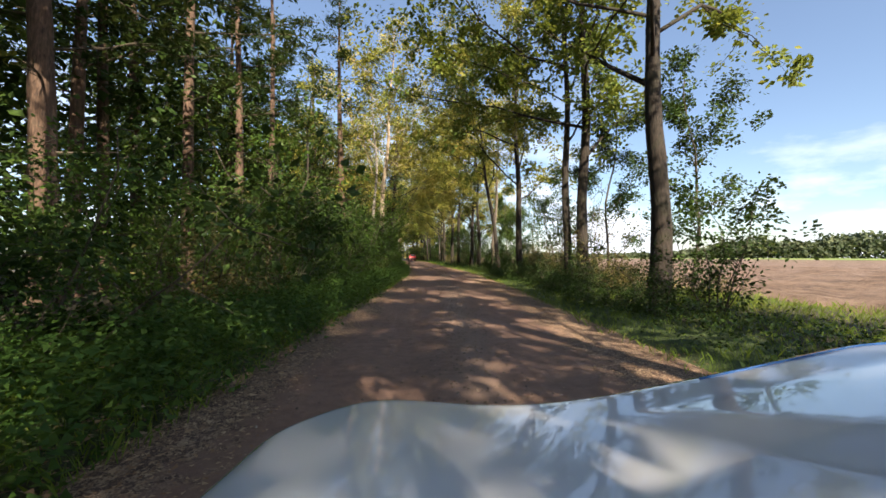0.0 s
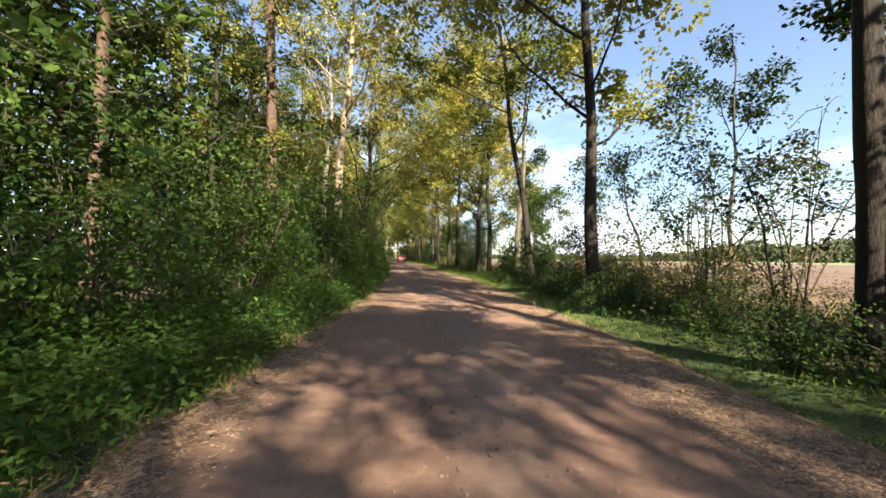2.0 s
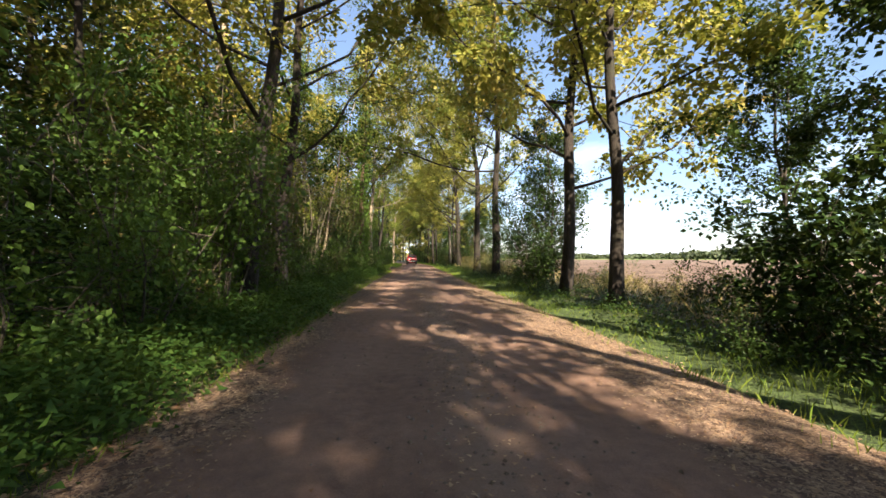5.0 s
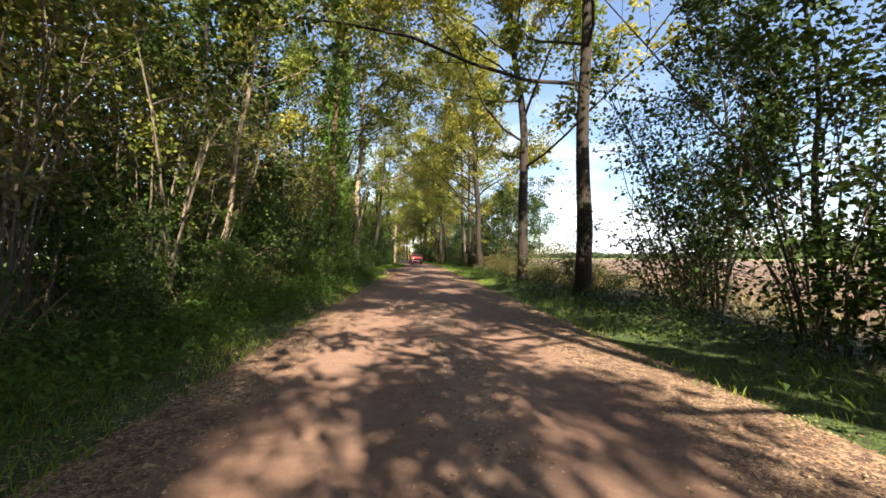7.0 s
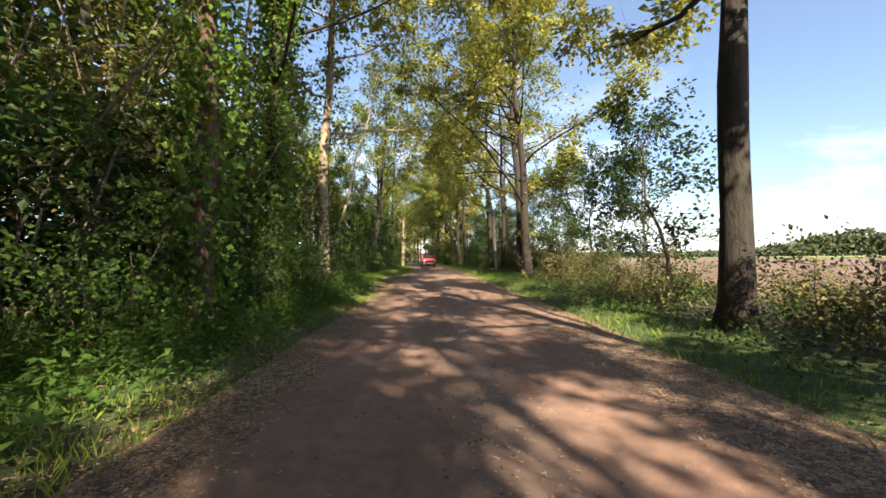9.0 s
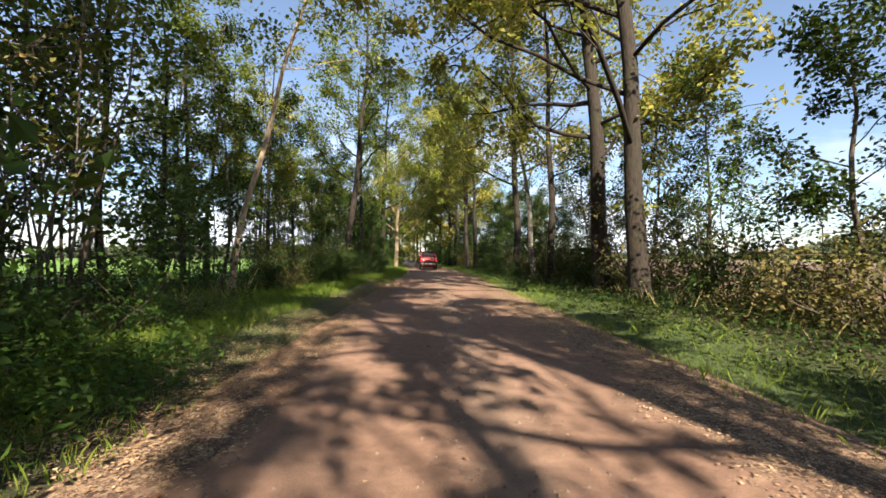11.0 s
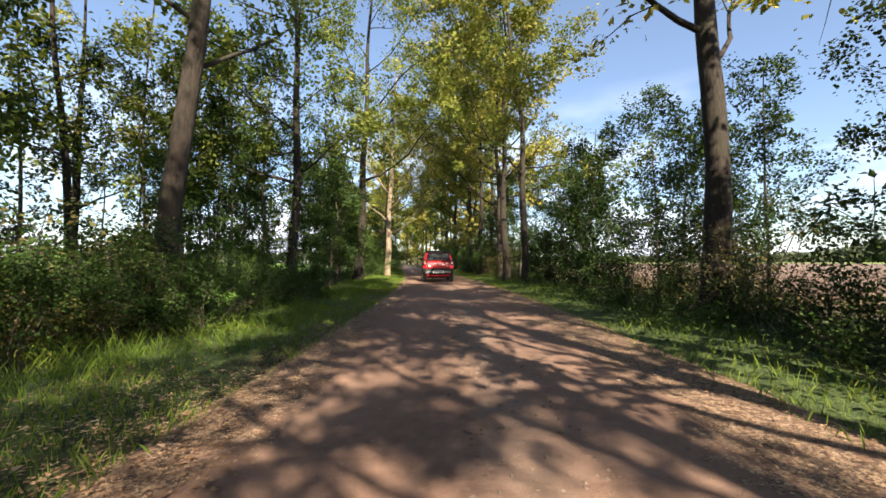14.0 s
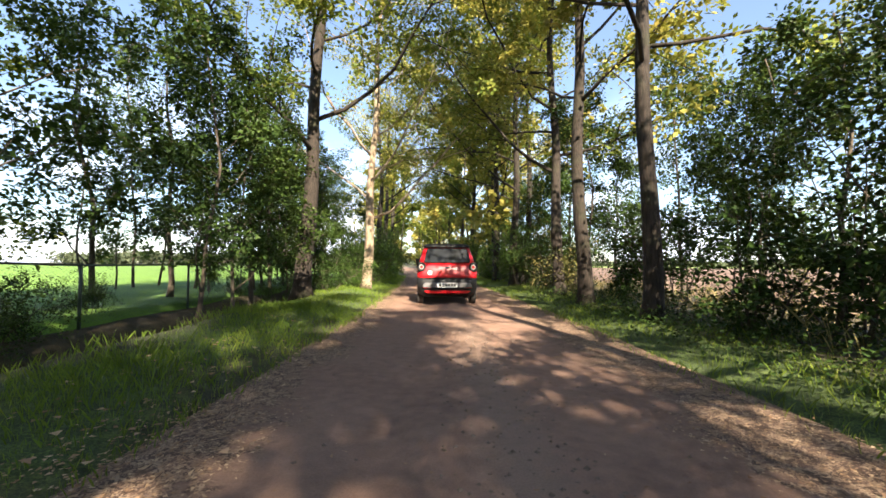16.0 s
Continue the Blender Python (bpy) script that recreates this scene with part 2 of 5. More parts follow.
def floor_material():
    """Woodland floor of litter and moss; the verges along the lane are grown with short grass."""
    k = Mat("woodland_floor", 0.95)
    v = k.coords()
    a, b, c = k.noise(v, 6.0, 6.0, 0.65), k.noise(v, 0.8, 4.0), k.noise(v, 55.0, 4.0, 0.7)
    litter = k.ramp(a, [(0.35, (0.025, 0.018, 0.01)), (0.55, (0.06, 0.04, 0.022)), (0.7, (0.085, 0.07, 0.03))])
    turf = k.ramp(k.math("ADD", k.math("MULTIPLY", a, 0.45), k.math("MULTIPLY", c, 0.55)), [(0.38, (0.022, 0.034, 0.01)), (0.5, (0.055, 0.092, 0.02)), (0.62, (0.12, 0.165, 0.035))])
    across = k.attribute("across")
    off = k.math("MAXIMUM", k.math("MULTIPLY", across, 1.25), k.math("MULTIPLY", across, -1.0))
    off = k.math("ADD", off, k.math("MULTIPLY", k.math("SUBTRACT", b, 0.5), 2.2))
    grown = k.ramp(k.math("MULTIPLY", off, 0.1), [(0.19, (0, 0, 0)), (0.26, (1, 1, 1)), (0.36, (1, 1, 1)), (0.46, (0.1,) * 3)])
    col = k.mix(grown, litter, turf)
    col = k.mix(k.ramp(c, [(0.35, (0.45,) * 3), (0.6, (0, 0, 0))]), col, (0.02, 0.02, 0.008))
    k.colour(col)
    k.bump(k.math("ADD", a, k.math("MULTIPLY", c, 0.4)), 0.8, 0.05)
    return k.m


FOREST_FLOOR = floor_material()
PLOUGHED = soil_material("ploughed_soil", [(0.35, (0.085, 0.056, 0.04)), (0.5, (0.17, 0.112, 0.08)), (0.66, (0.27, 0.185, 0.135))], 3.5, 0.1)
PASTURE = soil_material("pasture", [(0.35, (0.075, 0.16, 0.018)), (0.5, (0.12, 0.235, 0.025)), (0.66, (0.17, 0.3, 0.035))], 4.0, 0.05)
CROP = soil_material("far_crop", [(0.35, (0.13, 0.2, 0.04)), (0.5, (0.19, 0.27, 0.05)), (0.66, (0.27, 0.32, 0.08))], 2.0, 0.05)
STONE = soil_material("gravel", [(0.35, (0.12, 0.085, 0.06)), (0.5, (0.18, 0.13, 0.095)), (0.66, (0.26, 0.2, 0.15))], 20.0, 0.005)


def paint(name, c, rough=0.25, coat=0.6, fleck=0.06, dull=0.15):
    k = Mat(name, rough)
    dust = k.noise(k.coords(), 5.0, 6.0, 0.65)
    k.colour(k.ramp(dust, [(0.35, c), (0.75, tuple(x * (1 - fleck) + 0.25 * fleck for x in c))]))
    k.b.inputs["Coat Weight"].default_value, k.b.inputs["Coat Roughness"].default_value = coat, 0.02 if dull < 0.1 else 0.05
    r = k.ramp(dust, [(0.3, (rough,) * 3), (0.8, (rough + dull,) * 3)])
    k.l.new(r, k.b.inputs["Roughness"])
    return k.m


RED = paint("red_paint", (0.46, 0.006, 0.012), 0.3, 0.35, 0.02, 0.1)
WHITE = paint("white_paint", (0.7, 0.71, 0.76), 0.12, 1.0, 0.03, 0.03)
BLACK = paint("black_plastic", (0.007, 0.007, 0.008), 0.45, 0.0, 0.04)
BLACK.node_tree.nodes["Principled BSDF"].inputs["Specular IOR Level"].default_value = 0.25
GREYP = paint("silver_plastic", (0.12, 0.12, 0.125), 0.35, 0.2)
BLUE = paint("blue_trim", (0.03, 0.16, 0.5), 0.35, 0.4)
TYRE = paint("tyre_rubber", (0.02, 0.019, 0.018), 0.85, 0.0, 0.3)
RIM = paint("rim_metal", (0.35, 0.35, 0.36), 0.35, 0.2)
PLATE = paint("plate_white", (0.75, 0.75, 0.73), 0.4, 0.1)
INK = paint("dark_ink", (0.03, 0.03, 0.03), 0.5, 0.0)
LENS_RED = paint("red_lens", (0.45, 0.02, 0.02), 0.15, 1.0)
LENS_CLEAR = paint("clear_lens", (0.3, 0.29, 0.28), 0.12, 1.0)
GLASS = paint("tinted_glass", (0.012, 0.014, 0.016), 0.05, 0.0, 0.02, 0.03)
GLASS.node_tree.nodes["Principled BSDF"].inputs["Specular IOR Level"].default_value = 0.2
FENCE = paint("green_fence_metal", (0.025, 0.045, 0.03), 0.45, 0.1, 0.2)


# ---------------------------------------------------------------- mesh helpers
class Buf:
    """Collects vertices and faces, and becomes one mesh."""

    def __init__(self):
        self.v, self.f, self.count = [], [], 0

    def add(self, verts, faces):
        verts = np.asarray(verts, float)
        self.v.append(verts)
        for f in np.asarray(faces) + self.count:
            self.f.append(f)
        self.count += len(verts)

    def tube(self, pts, radii, sides=8, cap=True, rough=0.0, rng=None):
        pts, radii = np.asarray(pts, float), np.asarray(radii, float)
        n = len(pts)
        d = np.gradient(pts, axis=0)
        d /= np.linalg.norm(d, axis=1)[:, None] + 1e-9
        ref = np.where(np.abs(d[:, 2:3]) > 0.9, [[1.0, 0, 0]], [[0, 0, 1.0]])
        a = np.cross(d, ref)
        a /= np.linalg.norm(a, axis=1)[:, None] + 1e-9
        for i in range(1, n):
            if a[i] @ a[i - 1] < 0:
                a[i] = -a[i]
        b = np.cross(d, a)
        w = np.linspace(0, 2 * np.pi, sides, endpoint=False)
        r = radii[:, None] * np.ones(sides)
        if rough and rng is not None:
            r = r * (1 + rough * rng.normal(size=r.shape) + rough * np.sin(3 * w + rng.uniform(0, 6)))
        ring = pts[:, None] + r[..., None] * (np.cos(w)[None, :, None] * a[:, None] + np.sin(w)[None, :, None] * b[:, None])
        i, j = np.meshgrid(np.arange(n - 1), np.arange(sides), indexing="ij")
        k = (j + 1) % sides
        q = np.stack([i * sides + j, i * sides + k, (i + 1) * sides + k, (i + 1) * sides + j], -1).reshape(-1, 4)
        self.add(ring.reshape(-1, 3), q)
        if cap:
            base = self.count - n * sides
            self.f.append(np.arange(base + (n - 1) * sides, base + n * sides))
            self.f.append(np.arange(base, base + sides)[::-1])

    def leaves(self, at, size, rng, flat=0.5, slim=0.5, fold=0.15):
        """A folded four-cornered leaf at each place; flat: how much the leaves lie level."""
        at = np.asarray(at, float)
        n = len(at)
        if n == 0:
            return
        nor = rng.normal(size=(n, 3))
        nor[:, 2] = np.abs(nor[:, 2]) + flat * 2
        nor /= np.linalg.norm(nor, axis=1)[:, None]
        run = np.cross(nor, rng.normal(size=(n, 3)))
        run /= np.linalg.norm(run, axis=1)[:, None] + 1e-9
        side = np.cross(nor, run)
        s = (size * rng.uniform(0.65, 1.3, n))[:, None]
        v = np.stack([at, at + run * s * 0.55 + side * s * slim + nor * s * fold, at + run * s * 1.1, at + run * s * 0.5 - side * s * slim + nor * s * fold], 1)
        k = np.arange(n)[:, None] * 4
        self.add(v.reshape(-1, 3), np.concatenate([k + [0, 2, 1], k + [0, 3, 2]]))

    def small_leaves(self, at, size, rng, flat=0.15, slim=0.5):
        """A pointed three-cornered leaf at each place."""
        n = len(at)
        nor = rng.normal(size=(n, 3))
        nor[:, 2] = np.abs(nor[:, 2]) + flat * 2
        nor /= np.linalg.norm(nor, axis=1)[:, None]
        run = np.cross(nor, rng.normal(size=(n, 3)))
        run /= np.linalg.norm(run, axis=1)[:, None] + 1e-9
        side = np.cross(nor, run)
        s = (size * rng.uniform(0.6, 1.25, n))[:, None]
        v = np.stack([at - side * s * slim * 0.9, at + side * s * slim * 0.9, at + run * s + side * s * rng.uniform(-0.5, 0.5, (n, 1))], 1)
        self.add(v.reshape(-1, 3), np.arange(3 * n).reshape(-1, 3))

    def sprays(self, tips, count, size, radius, rng, slim=0.4, tilt=0.5, uneven=0.9, dome=0.35):
        """Leaves in flattened, drooping sprays round the twig tips; some sprays thick, others nearly bare."""
        tips = np.asarray(tips, float)
        weight = rng.gamma(uneven, 1.0, len(tips))
        pick = rng.choice(len(tips), count, p=weight / weight.sum())
        up = rng.normal(size=(len(tips), 3)) * tilt + [0, 0, 1]
        up /= np.linalg.norm(up, axis=1)[:, None]
        a = np.cross(up, rng.normal(size=(len(tips), 3)))
        a /= np.linalg.norm(a, axis=1)[:, None] + 1e-9
        b = np.cross(up, a)
        wide = radius * rng.uniform(0.6, 1.35, len(tips))
        up, a, b, wide = up[pick], a[pick], b[pick], wide[pick]
        w, r = rng.uniform(0, 2 * np.pi, count), np.sqrt(rng.uniform(0.0, 1.0, count))
        out = a * np.cos(w)[:, None] + b * (0.72 * np.sin(w))[:, None]
        at = tips[pick] + (out * r[:, None] + up * (rng.normal(size=count) * 0.2 + dome * (0.4 - r ** 2))[:, None]) * wide[:, None]
        nor = up + out * (dome * r)[:, None] + rng.normal(size=(count, 3)) * 0.45
        nor /= np.linalg.norm(nor, axis=1)[:, None]
        run = out + rng.normal(size=(count, 3)) * 0.5
        run -= nor * (run * nor).sum(1)[:, None]
        run /= np.linalg.norm(run, axis=1)[:, None] + 1e-9
        side = np.cross(nor, run)
        s = (size * rng.uniform(0.6, 1.25, count))[:, None]
        v = np.stack([at, at + run * s * 0.5 + side * s * slim + nor * s * 0.1, at + run * s * 1.1, at + run * s * 0.45 - side * s * slim + nor * s * 0.1], 1)
        k = np.arange(count)[:, None] * 4
        self.add(v.reshape(-1, 3), np.concatenate([k + [0, 2, 1], k + [0, 3, 2]]))

    def box(self, lo, hi, bevel=0.0):
        b = bmesh.new()
        bmesh.ops.create_cube(b, size=1.0)
        lo, hi = Vector(lo), Vector(hi)
        for v in b.verts:
            v.co = Vector([(lo[i] + hi[i]) / 2 + v.co[i] * (hi[i] - lo[i]) for i in range(3)])
        if bevel:
            bmesh.ops.bevel(b, geom=list(b.edges), offset=bevel, segments=2, affect="EDGES", profile=0.6)
        self.add_bm(b)

    def add_bm(self, b):
        b.verts.ensure_lookup_table()
        b.verts.index_update()
        self.v.append(np.array([v.co[:] for v in b.verts]))
        for f in b.faces:
            self.f.append(np.array([v.index for v in f.verts]) + self.count)
        self.count += len(b.verts)
        b.free()

    def mesh(self, name, material, smooth=False):
        me = bpy.data.meshes.new(name)
        v = np.concatenate(self.v) if self.v else np.zeros((0, 3))
        sizes = np.array([len(f) for f in self.f], np.int32)
        loops = np.concatenate(self.f).astype(np.int32)
        me.vertices.add(len(v))
        me.vertices.foreach_set("co", v.ravel().astype(np.float32))
        me.loops.add(len(loops))
        me.loops.foreach_set("vertex_index", loops)
        me.polygons.add(len(sizes))
        me.polygons.foreach_set("loop_start", np.concatenate([[0], np.cumsum(sizes)[:-1]]).astype(np.int32))
        me.polygons.foreach_set("use_smooth", np.full(len(sizes), smooth))
        me.update(calc_edges=True)
        me.materials.append(material)
        return me


def part(name, buf, material, parent, label="", smooth=False):
    ob = new(name, buf.mesh(name, material, smooth))
    ob.parent = parent
    return tagged(ob, label)


def thing(name, m, label, category, group="", kind=""):
    ob = new(name)
    ob.empty_display_size = 0.2
    ob.matrix_world = m
    return tagged(ob, label, category, group, kind)


def strip(name, xs, ys, zed, material, across=False, smooth=True):
    """A sheet over a grid: xs[j] may be an array per row; zed(x, y, column)."""
    n, m = len(ys), len(xs[0])
    v = np.empty((n, m, 3))
    for i in range(n):
        v[i, :, 0], v[i, :, 1] = xs[i], ys[i]
    v[..., 2] = zed(v[..., 0], v[..., 1])
    i, j = np.meshgrid(np.arange(n - 1), np.arange(m - 1), indexing="ij")
    a = i * m + j
    f = np.stack([a, a + 1, a + m + 1, a + m], -1).reshape(-1, 4)
    b = Buf()
    b.add(v.reshape(-1, 3), f)
    me = b.mesh(name, material, smooth)
    if across:
        at = me.attributes.new("across", "FLOAT", "POINT")
        at.data.foreach_set("value", (v[..., 0] - centre(v[..., 1])).ravel().astype(np.float32))
    return new(name, me)


# ---------------------------------------------------------------- the lane's line
LINE = [(-80, -3.2), (-20, -0.35), (0, 0.4), (4.8, 0.66), (9.6, 1.0), (14.4, 1.36), (19.2, 1.62), (24, 1.77), (29, 1.76), (33.7, 1.62), (38.5, 1.43),
        (43.4, 1.33), (48.2, 1.3), (53, 1.27), (58, 1.18), (62.6, 1.08), (67.5, 1.02), (72.3, 1.0), (77, 0.93), (85, 0.5), (93, -0.3),
        (102, -1.3), (115, -3.0), (140, -6.8), (180, -13.5), (260, -28.0), (900, -140.0)]
_y = np.arange(-80, 900, 1.0)
_x = np.interp(_y, *np.array(LINE).T)
_k = np.exp(-np.linspace(-2, 2, 13) ** 2)
_x = np.convolve(np.pad(_x, 6, mode="edge"), _k / _k.sum(), "valid")


def centre(y):
    return np.interp(y, _y, _x)


def hills(x, y):
    """A gentle unevenness of the ground."""
    return 0.05 * np.sin(x * 1.3 + 0.7 * np.sin(y * 0.6)) * np.cos(y * 0.9) + 0.03 * np.sin(x * 2.9 + y * 1.7)


def ground_z(x, y):
    s = x - centre(y)
    a = np.abs(s)
    verge = np.interp(a, [0, 1.8, 2.4, 3.2, 5.0, 8.0], [-0.12, -0.1, 0.03, 0.1, 0.08, 0.0])
    ditch = -0.34 * np.exp(-((s + 5.0) / 0.45) ** 2) * np.interp(y, [72, 77, 97, 103], [0, 1, 1, 0])
    return verge + ditch + hills(x, y) * np.interp(a, [2, 4, 40, 90], [0.1, 0.9, 0.9, 0.0])


def lane_z(x, y):
    s = np.abs(x - centre(y))
    ruts = -0.025 * np.exp(-((s - 0.68) / 0.22) ** 2)
    return np.interp(s, [0, 1.4, 2.0, 2.5], [0.02, 0.005, 0.0, -0.12]) + ruts + 0.006 * np.sin(x * 5 + y * 1.3) * np.cos(y * 3.1)


side = np.concatenate([[-1500, -600, -250, -120, -70, -45, -30, -22], np.arange(-17, -6.3, 0.6), np.arange(-6.2, -2.4, 0.25), [-2.0, -1.2, 0, 1.2, 2.0], np.arange(2.4, 10, 0.6), [12, 16, 24, 40, 70, 120, 250, 600, 1500]])
long = np.concatenate([[-1200, -500, -200, -80, -40], np.arange(-20, 120, 1.0), [125, 135, 150, 170, 200, 250, 350, 600, 890, 1700]])
ground = strip("ground", [side + centre(y) for y in long], long, ground_z, FOREST_FLOOR, across=True)
tagged(ground, "mossy brown woodland floor with sparse grass beside the lane", "ground", kind="structure")

lane_side = np.concatenate([np.arange(-2.5, 2.51, 0.1)])
lane_long = np.concatenate([np.arange(-30, 110, 0.5), np.arange(110, 260, 3.0)])
road = strip("road", [lane_side + centre(y) for y in lane_long], lane_long, lane_z, LANE, across=True)
tagged(road, "reddish-brown packed earth lane with wheel tracks and gravelly middle", "dirt road", kind="structure")


def furrow_z(x, y):
    return 0.1 + 0.07 * np.sin(x * 2 * np.pi / 0.75 + 0.5 * np.sin(y * 0.21)) + 0.05 * np.sin(x * 7.1 + y * 3.7) * np.sin(y * 5.3 - x * 2.2) - 0.2 * (x < 8.4)


field_x = np.concatenate([np.arange(8.2, 36, 0.19), np.arange(36, 70, 1.5), [75, 90, 110, 135]])
field_y = np.concatenate([[-60, -30], np.arange(-4, 90, 0.45), np.arange(90, 230, 5.0)])
field = strip("ploughed_field", [field_x] * len(field_y), field_y, furrow_z, PLOUGHED)
tagged(field, "bare ploughed brown field with rough clods and furrows", "field", kind="structure")
crop = strip("crop_field", [np.array([135, 200, 300, 420.0])] * 4, [-200, 0, 150, 420.0], lambda x, y: 0.16 + 0 * x, CROP)
tagged(crop, "green strip of young crop beyond the ploughed land", "field", kind="structure")
north = strip("crop_field", [np.array([10, 60, 135.0])] * 3, [230, 300, 420.0], lambda x, y: 0.15 + 0 * x, CROP)
tagged(north, "green strip of young crop beyond the ploughed land", "field", kind="structure")
meadow_y = np.concatenate([np.arange(52, 120, 2.0), np.arange(120, 260, 8.0)])
meadow_edge = np.where(meadow_y < 76, -8.4, centre(meadow_y) - 5.75)
meadow = strip("pasture", [e - np.concatenate([[0, 0.3], np.geomspace(0.8, 150, 36)])[::-1] for e in meadow_edge], meadow_y,
               lambda x, y: 0.17 + 0.04 * np.sin(x * 0.4) * np.sin(y * 0.3) - 0.25 * (x > np.interp(y, meadow_y, meadow_edge) - 0.1), PASTURE)
tagged(meadow, "bright green grazed pasture behind the trees", "field", kind="structure")


# ---------------------------------------------------------------- plants
def wander(start, way, length, steps, rng, wobble=0.15, rise=0.0):
    """A bending line of points from start along way."""
    p, d = np.array(start, float), np.array(way, float)
    d /= np.linalg.norm(d)
    out = [p.copy()]
    for _ in range(steps):
        d = d + rng.normal(size=3) * wobble + np.array([0, 0, rise])
        d /= np.linalg.norm(d)
        p = p + d * length / steps
        out.append(p.copy())
    return np.array(out)


def tree(name, m, seed, label, category, height=14.0, radius=0.22, lean=(0.0, 0.0), first=3.0, limbs=9, reach=3.6, leaves=4500, leaf=0.13,
         bark_m=None, leaf_m=None, rise=0.06, spread=0.32, sides=12, forked=0, up=0.55, ivy=0.0, group="", slim=0.38, over=0.0, twigs=7, twig_sides=4):
    """Trunk, main limbs with their branches, and a crown of single leaves. lean: metres by which the top stands off the base; over: how far the limbs lean to +x (or -x)."""
    rng = np.random.default_rng(seed)
    bark_m, leaf_m = bark_m or BARK_OAK, leaf_m or LEAF_OAK
    top = thing(name, m, label, category, group)
    steps = max(8, int(height / 0.55))
    h = np.linspace(0, 1, steps)
    bend = rng.normal(size=2) * 0.25
    axis = np.stack([lean[0] * h ** 1.2 + bend[0] * np.sin(h * 5 + seed) * h + 0.05 * np.sin(h * 17 + seed), lean[1] * h ** 1.2 + bend[1] * np.sin(h * 4.3 + 2 * seed) * h, h * height - 0.25], 1)
    r = radius * (1 - 0.86 * h ** 0.9) + radius * 0.55 * np.exp(-h * height / 0.3)
    b = Buf()
    b.tube(axis, np.maximum(r, 0.015), sides, rough=0.035, rng=rng)
    part("trunk", b, bark_m, top, smooth=True)
    tips = []
    golden = rng.uniform(0, 6)
    for i in range(limbs):
        f = (first + (height * 0.93 - first) * ((i + rng.uniform(0, 0.8)) / limbs)) / height
        root = np.array([np.interp(f, h, axis[:, k]) for k in range(3)])
        golden += 2.4 + rng.normal() * 0.3
        el = up + 0.5 * (f - 0.4) + rng.normal() * 0.12
        way = np.array([math.cos(golden) * math.cos(el), math.sin(golden) * math.cos(el), math.sin(el)])
        if root[2] > 5.0:
            way[0] += over
        size = reach * (1 + 0.35 * max(0.0, way[0] * np.sign(over))) * (1.1 - 0.75 * max(0, f - 0.25)) * rng.uniform(0.65, 1.15)
        line = wander(root, way, size, 7, rng, 0.16, rise)
        lr = np.interp(f, h, r) * rng.uniform(0.3, 0.44)
        lb = Buf()
        lb.tube(line, lr * (1 - 0.8 * np.linspace(0, 1, len(line))), 6, rough=0.04, rng=rng)
        tips += [line[-1], line[-2], line[-3], line[-4]]
        for j in range(twigs):
            q = line[rng.integers(2, len(line))]
            bw = way + rng.normal(size=3) * 0.75 + np.array([0, 0, 0.15])
            twig = wander(q, bw, size * rng.uniform(0.3, 0.55), 4, rng, 0.22, rise * 0.7)
            lb.tube(twig, lr * 0.3 * (1 - 0.75 * np.linspace(0, 1, len(twig))), twig_sides, cap=False)
            tips += [twig[-1], twig[1], twig[2], twig[3]]
        part("limb", lb, bark_m, top, smooth=True)
    tips.append(axis[-1])
    tips = np.array(tips)
    c = Buf()
    c.sprays(tips, leaves, leaf, spread, rng, slim)
    part("crown", c, leaf_m, top)
    if ivy:
        n = int(4200 * ivy)
        hh = rng.uniform(0.0, 0.75, n) ** 1.1
        w = rng.uniform(0, 2 * np.pi, n)
        rr = np.interp(hh, h, r) + np.abs(rng.normal(size=n)) * 0.2 + 0.03 + 0.1 * (np.sin(hh * 40 + w * 2) > 0.4)
        at = np.stack([np.interp(hh, h, axis[:, 0]) + rr * np.cos(w), np.interp(hh, h, axis[:, 1]) + rr * np.sin(w), np.interp(hh, h, axis[:, 2])], 1)
        c = Buf()
        c.leaves(at, 0.085, rng, -0.2, 0.55)
        part("ivy", c, IVY, top, "glossy green ivy climbing the trunk")
    return top


